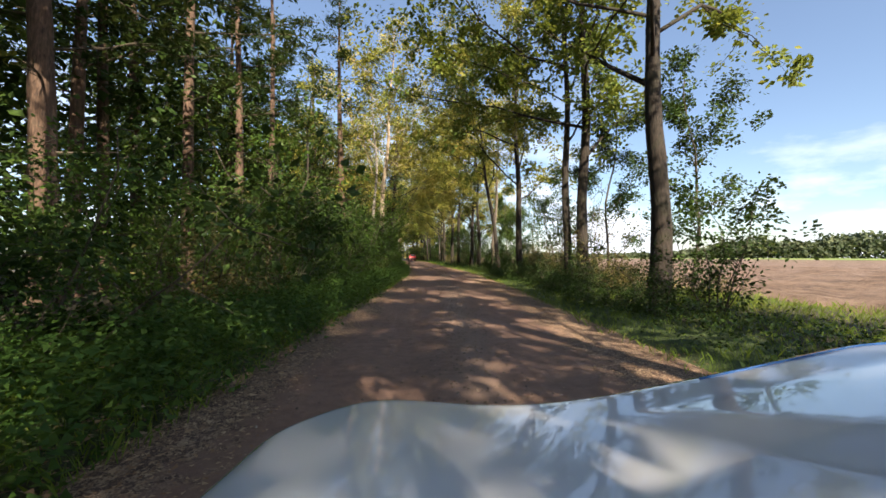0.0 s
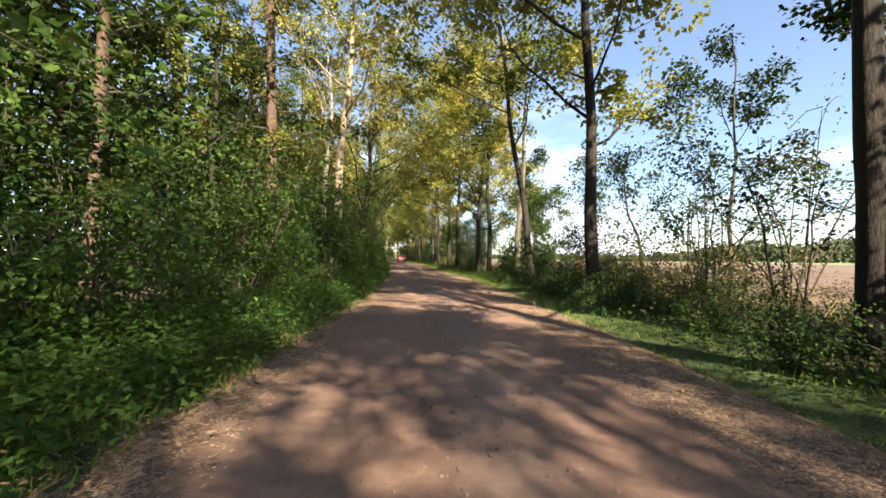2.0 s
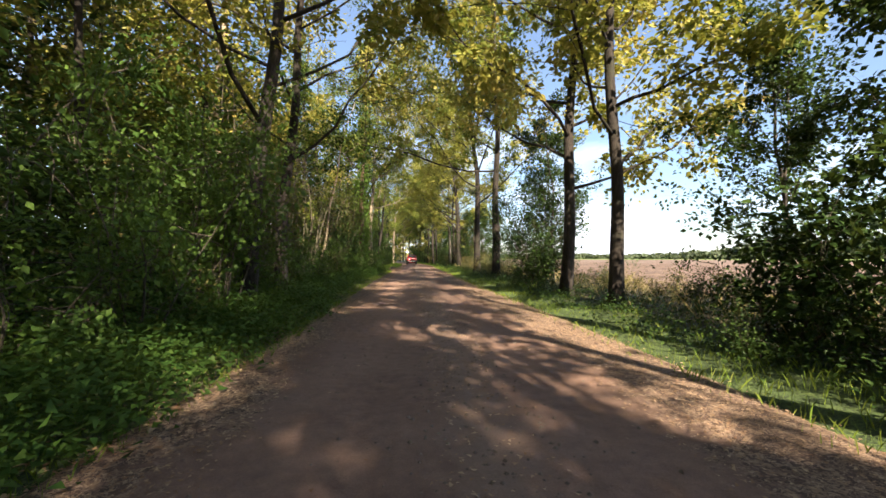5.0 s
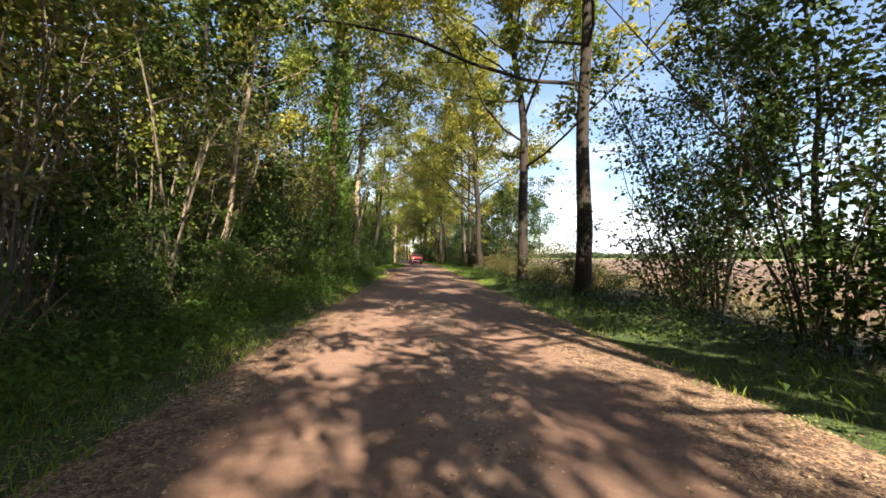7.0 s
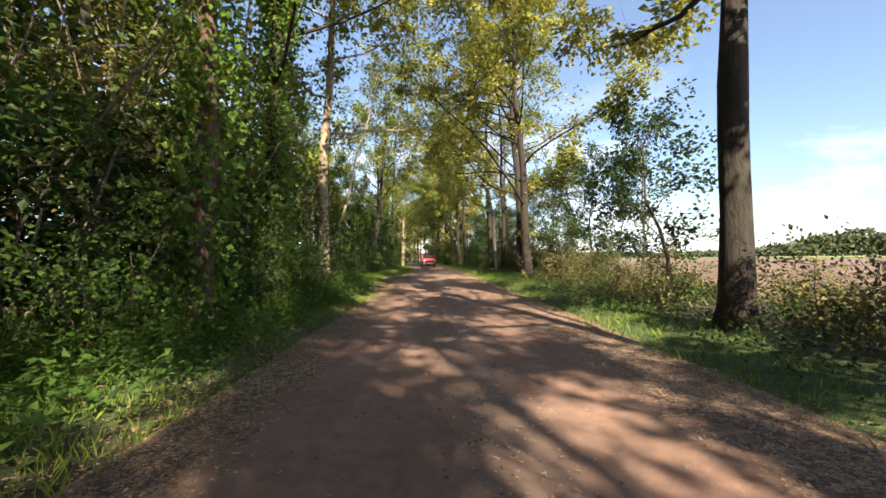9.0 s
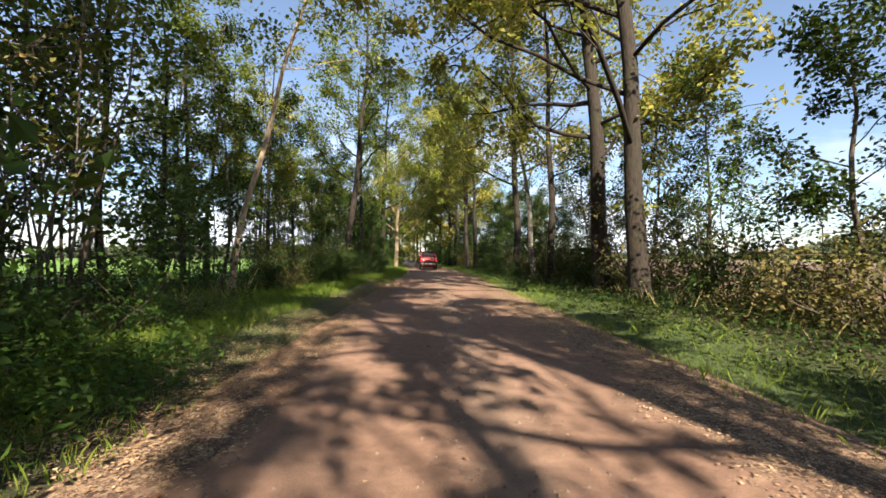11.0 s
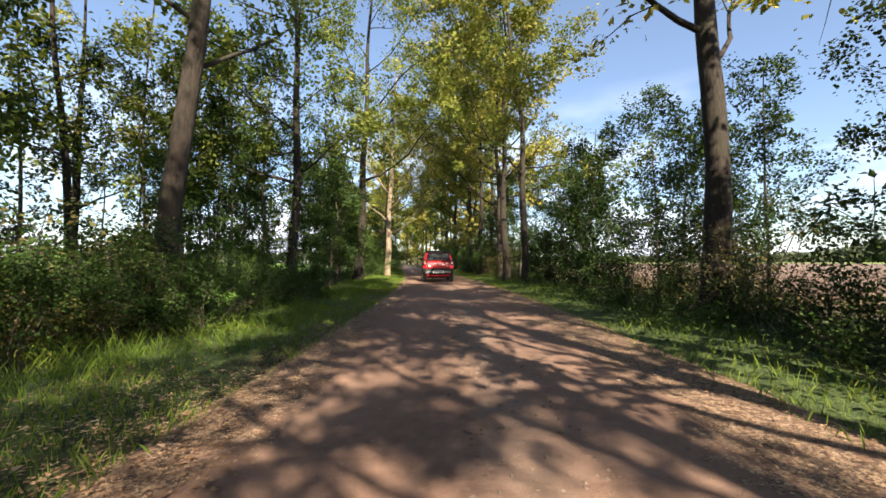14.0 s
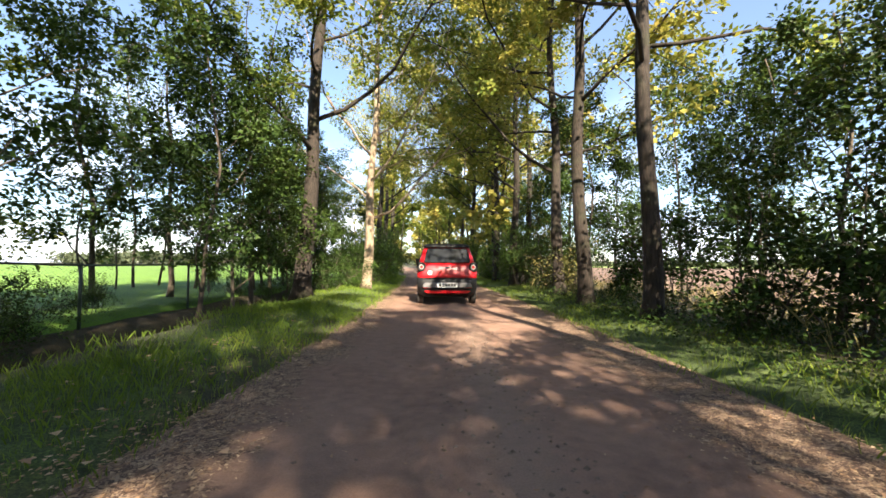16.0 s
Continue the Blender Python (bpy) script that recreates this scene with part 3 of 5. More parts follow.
def pine(name, m, seed, label, height=17.0, radius=0.2, first=4.5, group=""):
    """A pine: reddish trunk, bare dead stubs below, whorls of drooping needled boughs."""
    rng = np.random.default_rng(seed)
    top = thing(name, m, label, "pine tree", group)
    h = np.linspace(0, 1, 28)
    axis = np.stack([0.12 * np.sin(h * 4 + seed), 0.12 * np.cos(h * 3 + seed), h * height - 0.25], 1)
    r = radius * (1 - 0.85 * h) + radius * 0.35 * np.exp(-h * height / 0.3)
    b = Buf()
    b.tube(axis, np.maximum(r, 0.015), 12, rough=0.04, rng=rng)
    part("trunk", b, BARK_PINE, top, smooth=True)
    at = []
    for i in range(21):
        z = first * 0.55 + (height - first * 0.55) * i / 21
        live = z > first
        w = i * 2.4 + rng.normal() * 0.3
        size = (3.0 * (1 - (z - first) / (height - first + 2)) + 0.5) * rng.uniform(0.7, 1.2) if live else rng.uniform(0.6, 1.8)
        line = wander((axis[int(27 * z / height), 0], axis[int(27 * z / height), 1], z), (math.cos(w), math.sin(w), 0.15), size, 5, rng, 0.1, -0.03)
        lb = Buf()
        lb.tube(line, 0.035 * (1 - 0.8 * np.linspace(0, 1, 6)), 5, cap=False)
        for j in range(3):
            twig = wander(line[rng.integers(1, 5)], (math.cos(w) + rng.normal() * 0.8, math.sin(w) + rng.normal() * 0.8, 0.1), size * 0.35, 3, rng, 0.2)
            lb.tube(twig, [0.014, 0.01, 0.007, 0.004], 4, cap=False)
            if live:
                at += [q + rng.normal(size=3) * [0.2, 0.2, 0.12] for q in np.repeat(twig, 14, 0)]
        part("bough", lb, BARK_TWIG, top)
        if live:
            at += [q + rng.normal(size=3) * [0.22, 0.22, 0.12] for q in np.repeat(line[1:], 18, 0)]
    c = Buf()
    c.leaves(np.array(at), 0.24, rng, 0.5, 0.16, 0.05)
    part("crown", c, NEEDLES, top)
    return top


def shrub(name, m, seed, label, height=2.2, width=1.5, stems=9, leaves=1600, leaf=0.1, leaf_m=None, category="shrub", group="", low=0.1, slim=0.36, bark_m=None, thick=0.014):
    """A bush: many bending stems from one foot, leaves all along them."""
    rng = np.random.default_rng(seed)
    top = thing(name, m, label, category, group)
    foot = []
    for i in range(stems):
        w, out = rng.uniform(0, 2 * np.pi), rng.uniform(0.15, 1.0)
        way = (math.cos(w) * out * width / height, math.sin(w) * out * width / height, 1.0)
        line = wander((math.cos(w) * 0.12, math.sin(w) * 0.12, -0.1), way, height * rng.uniform(0.6, 1.1), 6, rng, 0.13, 0.02)
        sb = Buf()
        sb.tube(line, thick * rng.uniform(0.7, 1.5) * (1 - 0.75 * np.linspace(0, 1, 7)), 5, cap=False)
        foot += list(line[1 if low < 0.3 else 3:])
        for j in range(4):
            twig = wander(line[rng.integers(1 if low < 0.3 else 3, 7)], rng.normal(size=3) * [1, 1, 0.6] + [0, 0, 0.4], width * 0.5, 3, rng, 0.25)
            sb.tube(twig, thick * np.array([0.5, 0.4, 0.3, 0.15]), 4, cap=False)
            foot += list(twig[1:])
        part("stem", sb, bark_m or BARK_TWIG, top)
    foot = np.array(foot)
    foot[:, 2] = np.maximum(foot[:, 2], 0.12)
    c = Buf()
    c.sprays(foot, leaves, leaf, width * 0.24, rng, slim, 0.6)
    part("foliage", c, leaf_m or LEAF_DARK, top)
    return top


def on(x, y, turn=0.0, size=1.0, tall=None):
    """A pose on the ground, by place, turn and size."""
    z = float(ground_z(np.array(x), np.array(y)))
    return Matrix.Translation((x, y, z)) @ Matrix.Rotation(radians(turn), 4, "Z") @ Matrix.Diagonal((size, size, tall or size, 1))


# ---------------------------------------------------------------- the row on the field side
OAK = "tall roadside oak with dark, shade-toned furrowed bark and green-yellow leaves"
FIELD_ROW = "trees along the field side"
WOOD_ROW = "trees along the wood side"
# x, y, trunk radius, height, lean, first limb, limbs, reach, leaves
for i, (x, y, r, hgt, lean, first, n, reach, lv) in enumerate([
        (5.40, 8.5, 0.24, 15, (0.3, 0.4), 4.6, 9, 3.6, 5200), (5.15, 13.2, 0.15, 14, (0.1, 0.2), 4.5, 7, 2.6, 3200),
        (5.42, 12.65, 0.2, 15, (0.3, 0.3), 4.2, 9, 3.4, 4800), (5.12, 18.95, 0.17, 15, (-0.1, 0.4), 3.6, 11, 3.0, 5200),
        (5.20, 23.7, 0.14, 13, (-2.0, 0.3), 5.0, 7, 2.6, 3000), (5.35, 32.0, 0.15, 13, (-0.4, 0.2), 3.0, 12, 3.0, 5600),
        (4.95, 33.8, 0.16, 14, (0.5, 0.5), 2.6, 13, 3.2, 6400), (4.92, 43.2, 0.2, 16, (0.2, 0.3), 4.2, 11, 4.2, 6800),
        (4.75, 48.6, 0.21, 16, (0.1, -0.2), 4.0, 12, 4.6, 6800), (4.95, 61.2, 0.21, 16, (-0.6, 0.2), 3.4, 17, 3.9, 9000),
        (5.30, 63.8, 0.24, 17, (-0.9, 0.2), 3.4, 17, 3.9, 9000), (4.90, 67.4, 0.14, 14, (0.0, 0.3), 3.6, 9, 2.8, 3800),
        (4.97, 74.2, 0.22, 16, (0.1, 0.1), 4.2, 12, 3.2, 4200),
        (3.75, 84.3, 0.17, 15, (-0.6, 0.3), 4.4, 10, 3.4, 5000), (3.35, 86.9, 0.18, 15, (-0.2, 0.2), 4.6, 11, 3.6, 5400),
        (3.45, 90.0, 0.19, 15, (0.0, 0.4), 4.0, 11, 3.6, 5600), (2.75, 95.4, 0.2, 16, (0.1, 0.0), 4.2, 11, 3.8, 5200),
        (2.30, 99.5, 0.2, 16, (0.0, 0.2), 4.0, 11, 3.8, 5200), (2.4, 104.0, 0.22, 16, (0.2, 0.0), 4.2, 11, 3.8, 4600),
        (1.3, 110.0, 0.22, 16, (0.2, 0.0), 4.0, 11, 3.8, 4600), (1.3, 117.5, 0.22, 16, (0.2, 0.0), 4.0, 11, 3.8, 4600),
        # unseen oaks behind the start, added to throw shade on the lane
        (6.0, -1.2, 0.2, 15, (0.1, 0.2), 3.4, 11, 3.8, 5200), (4.8, -4.2, 0.22, 15, (-0.4, 0.2), 3.6, 12, 4.0, 6000), (4.6, -11.0, 0.22, 15, (-0.4, 0.2), 3.6, 12, 4.0, 6000)]):
    tree("oak_tree", on(x, y), 100 + i, OAK, "tree", hgt, r, lean, first, n + 5, reach * (1.0 if 65 < y < 76 else 1.4), int(lv * (1.5 if 66 < y < 72 else 2.4 if 65 < y < 76 else 3.6)), 0.135, twig_sides=3, spread=0.52, up=0.38, over=0.45 if 65 < y < 76 else -0.55 if 60 < y < 65 else -0.42, group=FIELD_ROW, leaf_m=LEAF_GOLD if i in (3, 5, 6, 8, 9, 10, 12, 14, 16, 18) else LEAF_OAK)

BIRCH = "slender birch with pale peeling bark and thin yellowing leaves"
for i, (x, y, r, hgt, lean, first, lv) in enumerate([
        (5.3, 26.1, 0.13, 12, (0.2, 0.2), 5.0, 1500), (4.95, 69.95, 0.12, 12, (-1.5, 0.3), 4.0, 2600), (5.3, 69.1, 0.12, 13, (0.1, 0.1), 4.0, 2600)]):
    tree("birch_tree", on(x, y), 140 + i, "slender tree with smooth grey-brown bark and thin leaves" if i != 1 else BIRCH, "birch tree", hgt, r, lean, first, 8, 2.0, int(lv * 1.5), 0.09, BARK_BIRCH if i == 1 else BARK_GREY, LEAF_BIRCH, rise=0.0, group=FIELD_ROW)

YOUNG = "young field-edge tree with thin trunk and loose dark green leaves"
# the two at y 56.4 and 58.6 are added to shade the oak trunks beyond
for i, (x, y, hgt, lv) in enumerate([(7.0, 9.6, 6.0, 2200), (6.9, 13.6, 7.5, 2600), (7.4, 17.5, 6.0, 1600), (6.6, 27.6, 5.6, 2600), (7.4, 30.5, 5.0, 1800), (5.35, 51.0, 3.9, 1500), (7.6, 56.4, 5.6, 2000), (6.9, 58.6, 5.4, 2000),
                                    (6.8, 41.0, 6.5, 3600), (6.2, 38.6, 6.8, 3600), (6.9, 64.0, 6.4, 1500), (6.4, 67.8, 5.8, 1500),
                                    (6.6, 78.0, 5.0, 1800), (5.4, 80.6, 5.4, 2800), (5.9, 83.2, 5.0, 2600), (6.9, 86.5, 5.4, 2200), (5.6, 91.0, 6.0, 2600),
                                    (7.3, 20.5, 4.4, 700), (7.0, 23.3, 4.8, 900)]):
    tree("young_tree", on(x, y), 160 + i, YOUNG, "tree", hgt, 0.055, (0.2 * (-1) ** i, 0.2), 0.9, 11, 1.7, int(lv * (3.8 if y < 32 else 2.6)), 0.08, BARK_TWIG, LEAF_DARK, spread=0.3, sides=8, group="young trees on the field edge")

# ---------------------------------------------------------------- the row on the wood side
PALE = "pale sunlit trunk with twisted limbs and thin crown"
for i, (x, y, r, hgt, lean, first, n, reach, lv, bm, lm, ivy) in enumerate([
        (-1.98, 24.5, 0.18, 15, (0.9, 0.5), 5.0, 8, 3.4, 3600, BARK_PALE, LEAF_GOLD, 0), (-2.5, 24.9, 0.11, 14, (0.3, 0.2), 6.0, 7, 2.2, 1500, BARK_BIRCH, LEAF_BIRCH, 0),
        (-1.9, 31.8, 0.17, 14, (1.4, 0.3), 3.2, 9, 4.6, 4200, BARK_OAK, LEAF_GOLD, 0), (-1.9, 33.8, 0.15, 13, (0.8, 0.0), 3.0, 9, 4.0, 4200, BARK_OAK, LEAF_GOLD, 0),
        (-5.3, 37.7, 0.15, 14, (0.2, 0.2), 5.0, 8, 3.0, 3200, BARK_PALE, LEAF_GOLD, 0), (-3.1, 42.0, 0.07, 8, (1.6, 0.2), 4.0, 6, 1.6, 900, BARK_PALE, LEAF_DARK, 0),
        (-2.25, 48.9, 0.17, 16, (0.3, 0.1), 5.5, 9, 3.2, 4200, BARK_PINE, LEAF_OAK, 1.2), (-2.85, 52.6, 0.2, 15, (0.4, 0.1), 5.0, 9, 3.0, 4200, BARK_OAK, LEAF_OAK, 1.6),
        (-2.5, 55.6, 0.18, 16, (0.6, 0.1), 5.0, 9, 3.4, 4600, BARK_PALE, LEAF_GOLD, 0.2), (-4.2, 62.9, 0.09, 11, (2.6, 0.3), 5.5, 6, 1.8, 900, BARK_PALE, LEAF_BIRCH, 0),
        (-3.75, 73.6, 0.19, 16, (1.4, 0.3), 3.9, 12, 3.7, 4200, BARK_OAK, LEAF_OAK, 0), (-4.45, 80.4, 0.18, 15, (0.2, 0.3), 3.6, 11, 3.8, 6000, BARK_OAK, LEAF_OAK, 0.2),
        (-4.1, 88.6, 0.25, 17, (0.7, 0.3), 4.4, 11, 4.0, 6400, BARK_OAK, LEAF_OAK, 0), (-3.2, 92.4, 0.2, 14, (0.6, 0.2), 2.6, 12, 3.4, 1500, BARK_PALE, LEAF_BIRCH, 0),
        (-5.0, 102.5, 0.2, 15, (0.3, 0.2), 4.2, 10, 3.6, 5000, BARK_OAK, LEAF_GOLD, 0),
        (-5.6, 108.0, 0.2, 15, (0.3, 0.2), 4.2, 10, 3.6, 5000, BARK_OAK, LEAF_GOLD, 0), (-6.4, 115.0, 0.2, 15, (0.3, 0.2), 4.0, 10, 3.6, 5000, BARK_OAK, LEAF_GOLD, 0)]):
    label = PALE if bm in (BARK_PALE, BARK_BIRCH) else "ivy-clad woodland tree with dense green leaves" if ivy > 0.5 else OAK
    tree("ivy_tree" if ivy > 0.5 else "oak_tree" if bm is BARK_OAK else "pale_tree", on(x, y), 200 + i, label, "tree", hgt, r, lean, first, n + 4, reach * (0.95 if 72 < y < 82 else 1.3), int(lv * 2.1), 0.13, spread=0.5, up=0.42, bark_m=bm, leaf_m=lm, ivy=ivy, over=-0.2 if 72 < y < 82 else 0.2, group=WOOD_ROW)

PINE = "tall pine with reddish bark, dead lower twigs and dark needles"
first_pine = pine("pine_tree", on(-6.9, 20.1), 301, PINE, 18, 0.19, 5.0, group="pines in the wood")
other_pine = pine("pine_tree", on(-7.3, 17.4), 302, PINE, 18, 0.2, 6.0, group="pines in the wood")
third_pine = pine("pine_tree", on(-7.2, 8.4), 303, PINE, 17, 0.26, 5.5, group="pines in the wood")
for i, (x, y, src) in enumerate([(-4.4, 25.1, 2), (-9.6, 6.3, 0), (-8.6, 11.2, 1), (-11.0, 9.6, 2), (-9.0, 12.5, 1), (-11.0, 17.0, 2), (-10.0, 23.0, 0), (-7.0, 13.5, 0), (-12.5, 8.0, 1), (-9.5, 28.5, 2), (-7.6, 32.0, 1), (-13.0, 35.0, 0), (-11.0, 2.0, 2), (-15.0, 26.0, 1)]):
    copy_thing((first_pine, other_pine, third_pine)[src], on(x, y, 67 * i + 20, 1 + 0.06 * math.sin(i * 3)))

# ---------------------------------------------------------------- the wood behind
rng = np.random.default_rng(11)
WOOD = "woodland tree with slim trunk and mottled green leaves"
wood_kinds = [tree("woodland_tree", on(x, y), 400 + i, WOOD, "tree", hgt, r, (0.3, 0.2), first, 8, 3.0, 4400, 0.13, BARK_OAK, lm, spread=0.55, twigs=4, twig_sides=3, sides=8, group="trees in the wood")
              for i, (x, y, hgt, r, first, lm) in enumerate([(-6.4, 3.4, 12, 0.12, 2.2, LEAF_OAK), (-6.4, 25.0, 13, 0.13, 2.0, LEAF_GOLD), (-5.2, 45.5, 13, 0.12, 1.8, LEAF_DARK),
                                                           (-4.6, 57.5, 13, 0.11, 2.0, LEAF_OAK), (-8.0, 40.0, 14, 0.15, 2.5, LEAF_OAK)])]
far_tree = tree("woodland_tree", on(6.5, 125.0), 420, WOOD, "tree", 15, 0.16, (0.3, 0.2), 2.2, 6, 3.6, 2000, 0.34, BARK_OAK, LEAF_GOLD, spread=0.5, sides=6, twigs=2, twig_sides=3, group="trees in the wood")
far_other = tree("woodland_tree", on(-7.5, 128.0), 421, WOOD, "tree", 15, 0.16, (0.3, 0.2), 2.2, 6, 3.6, 2000, 0.34, BARK_OAK, LEAF_OAK, spread=0.5, sides=6, twigs=2, twig_sides=3, group="trees in the wood")
spots = []
while len(spots) < 34:
    x, y = rng.uniform(-16, -4.6), rng.uniform(-14, 60)
    if all((x - a) ** 2 + (y - b) ** 2 > 4.5 for a, b in spots) and (x < -8.5 or y > 26 or y < -3):
        spots.append((x, y))
spots += [(-5.6, 38.5), (-6.8, 43.0), (-5.0, 46.8), (-7.6, 47.5), (-5.4, 50.6), (-7.0, 52.4), (-5.2, 54.4), (-8.2, 56.0), (-6.2, 58.4), (-9.5, 60.0)]
for i, (x, y) in enumerate(spots):
    copy_thing(wood_kinds[i % 5], on(x, y, rng.uniform(0, 360), rng.uniform(0.75, 1.2)))
# far along the lane; those behind the start are unseen, added for their shade
for i, (x, y) in enumerate([(4.6 + rng.uniform(-1, 2), -1.5 - 3.0 * k) for k in range(8)] + [(-4.6 + rng.uniform(-1, 1), 1 - 4 * k) for k in range(6)]
                           + [(centre(y) + s * rng.uniform(3.4, 6.0), y) for y in np.arange(99, 215, 4.5) for s in (-1, 1) if s > 0 or y > 122]):
    copy_thing(wood_kinds[i % 5] if y < 90 else (far_tree, far_other, far_tree)[i % 3], on(float(x), float(y), rng.uniform(0, 360), rng.uniform(0.95, 1.2)))
# thin saplings with the pasture showing between them
SAP = "thin roadside sapling with a sparse crown"
saps = [tree("sapling", on(x, y), 450 + i, SAP, "sapling", hgt, 0.045, (0.3, 0.1), 1.0, 8, 1.6, 3600, 0.085, BARK_TWIG, lm, spread=0.3, twigs=4, twig_sides=3, sides=6, group="saplings before the pasture")
        for i, (x, y, hgt, lm) in enumerate([(-5.2, 64.5, 8, LEAF_DARK), (-6.4, 67.0, 9, LEAF_OAK), (-5.6, 69.5, 8, LEAF_DARK)])]
for i in range(52):
    y = rng.uniform(59, 81) if i < 24 else rng.uniform(93, 114) if i < 36 else rng.uniform(78, 96)
    copy_thing(saps[i % 3], on(float(centre(y)) - rng.uniform(6.2, 10.5), y, rng.uniform(0, 360), rng.uniform(0.7, 1.15)))

# ---------------------------------------------------------------- bushes
BUSH = "dense leafy shrub in the shade at the wood's edge"
LAYERED = "tall green bush with leaves in drooping layers at the wood's edge"
EDGE_GROUP = "shrubs at the wood's edge"
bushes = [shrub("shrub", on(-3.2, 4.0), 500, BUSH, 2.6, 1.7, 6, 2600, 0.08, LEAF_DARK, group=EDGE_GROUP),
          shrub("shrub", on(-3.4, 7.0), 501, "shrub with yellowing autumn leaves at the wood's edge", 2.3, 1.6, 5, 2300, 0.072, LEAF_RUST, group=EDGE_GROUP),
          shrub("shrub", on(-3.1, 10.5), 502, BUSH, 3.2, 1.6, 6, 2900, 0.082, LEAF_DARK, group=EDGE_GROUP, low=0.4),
          shrub("shrub", on(-2.9, 14.0), 503, BUSH, 1.6, 1.4, 5, 2000, 0.066, LEAF_FRESH, group=EDGE_GROUP),
          shrub("shrub", on(-2.4, 17.2), 504, LAYERED, 3.6, 2.1, 8, 3900, 0.088, LEAF_HAZEL, group=EDGE_GROUP, thick=0.02, low=0.4),
          shrub("shrub", on(-3.0, 20.5), 505, LAYERED, 2.8, 1.9, 7, 3300, 0.084, LEAF_HAZEL, group=EDGE_GROUP, thick=0.018)]
for i in range(92):                                     # the leafy wall of the wood, its lower front first
    y = -8 + 68 * i / 92 + rng.uniform(-0.5, 0.5)
    s = (rng.uniform(3.3, 3.9), rng.uniform(4.0, 5.0), rng.uniform(5.0, 6.8))[i % 3]
    kind = ((3, 1, 0, 5)[int(rng.integers(0, 4))], (5, 4, 2, 0)[int(rng.integers(0, 4))], (2, 4, 0)[int(rng.integers(0, 3))])[i % 3]
    grow = (rng.uniform(0.5, 0.8), rng.uniform(0.8, 1.15), rng.uniform(0.95, 1.35))[i % 3] * (0.68 if y < 12.5 else 0.75 if 16.5 < y < 20 else 1.1 if y < 34 else 0.95)
    if 33 < y < 58 and i % 3 == 1:
        grow *= 0.5
    copy_thing(bushes[kind], on(float(centre(y)) - s, y, rng.uniform(0, 360), grow))
THIN = "thicket of thin bare stems with sparse brownish leaves above"
stems = [shrub("coppice_bush", on(-3.4, 36.0), 506, THIN, 4.6, 1.3, 12, 1500, 0.075, LEAF_RUST, group="coppice at the wood's edge", low=0.5, thick=0.017, bark_m=BARK_GREY),
         shrub("coppice_bush", on(-3.7, 38.4), 507, THIN, 5.4, 1.2, 11, 1700, 0.08, LEAF_OAK, group="coppice at the wood's edge", low=0.5, thick=0.02, bark_m=BARK_GREY)]
for i in range(26):
    y = 33.5 + i * 1.02 + rng.uniform(-0.4, 0.4)
    copy_thing(stems[i % 2], on(float(centre(y)) - rng.uniform(4.5, 6.4), y, rng.uniform(0, 360), rng.uniform(0.8, 1.15)))
for i, (x, y, size, tall) in enumerate([(-1.75, 23.1, 0.72, 1.05), (-2.5, 22.2, 0.8, 1.05), (-1.9, 26.3, 0.7, 1.0), (-1.6, 28.6, 0.7, 1.0), (-1.7, 30.6, 0.66, 0.95), (-2.3, 20.0, 0.7, 0.95)]):
    copy_thing(bushes[4 + i % 2], on(x, y, 75.0 * i, size, tall))
for i in range(14):
    copy_thing(bushes[i % 3], on(rng.uniform(-22, -7), rng.uniform(-10, 60), rng.uniform(0, 360), rng.uniform(0.9, 1.5)))
for i in range(28):                                     # lower growth before the pasture
    y = rng.uniform(57, 76)
    copy_thing(bushes[(3, 1, 0)[i % 3]], on(float(centre(y)) - rng.uniform(4.4, 7.5), y, rng.uniform(0, 360), rng.uniform(0.4, 0.85)))

for i in range(40):                                     # bushes that close the lane in further on
    y = 90.5 + (i // 2) * 1.75 + rng.uniform(-0.5, 0.5)
    s = rng.uniform(3.1, 4.4) * (-1 if i % 2 else 1)
    copy_thing(bushes[(4, 0, 5, 2)[int(rng.integers(0, 4))]], on(float(centre(y)) + s, y, rng.uniform(0, 360), rng.uniform(0.6, 1.0) * (0.8 if y < 95 else 1.15)))

for i in range(14):                                     # dark bushes where the wood is thickest
    y = 42.0 + i * 1.1
    copy_thing(bushes[(0, 2)[i % 2]], on(float(centre(y)) - rng.uniform(4.6, 6.0), y, rng.uniform(0, 360), rng.uniform(0.95, 1.3)))

BRAMBLE = "low tangled bramble with reddish autumn leaves on the verge"
brambles = [shrub("bramble", on(6.2, 11.0), 520, BRAMBLE, 1.1, 1.3, 5, 1300, 0.06, LEAF_RUST, "bramble", "brambles on the field edge"),
            shrub("bramble", on(6.0, 16.5), 521, BRAMBLE, 1.4, 1.3, 5, 1100, 0.06, LEAF_RUST, "bramble", "brambles on the field edge"),
            shrub("bramble", on(6.3, 29.0), 522, "low green bramble bush beside the field", 1.3, 1.5, 5, 1600, 0.07, LEAF_DARK, "bramble", "brambles on the field edge")]
for i in range(58):
    y = 8.5 + 105.5 * i / 58 + rng.uniform(-0.8, 0.8)
    copy_thing(brambles[int(rng.integers(0, 3))], on(float(centre(y)) + rng.uniform(4.4, 6.6), y, rng.uniform(0, 360), rng.uniform(0.5, 0.95)))
THICK = "large dense hedge shrub shading the lane's edge"
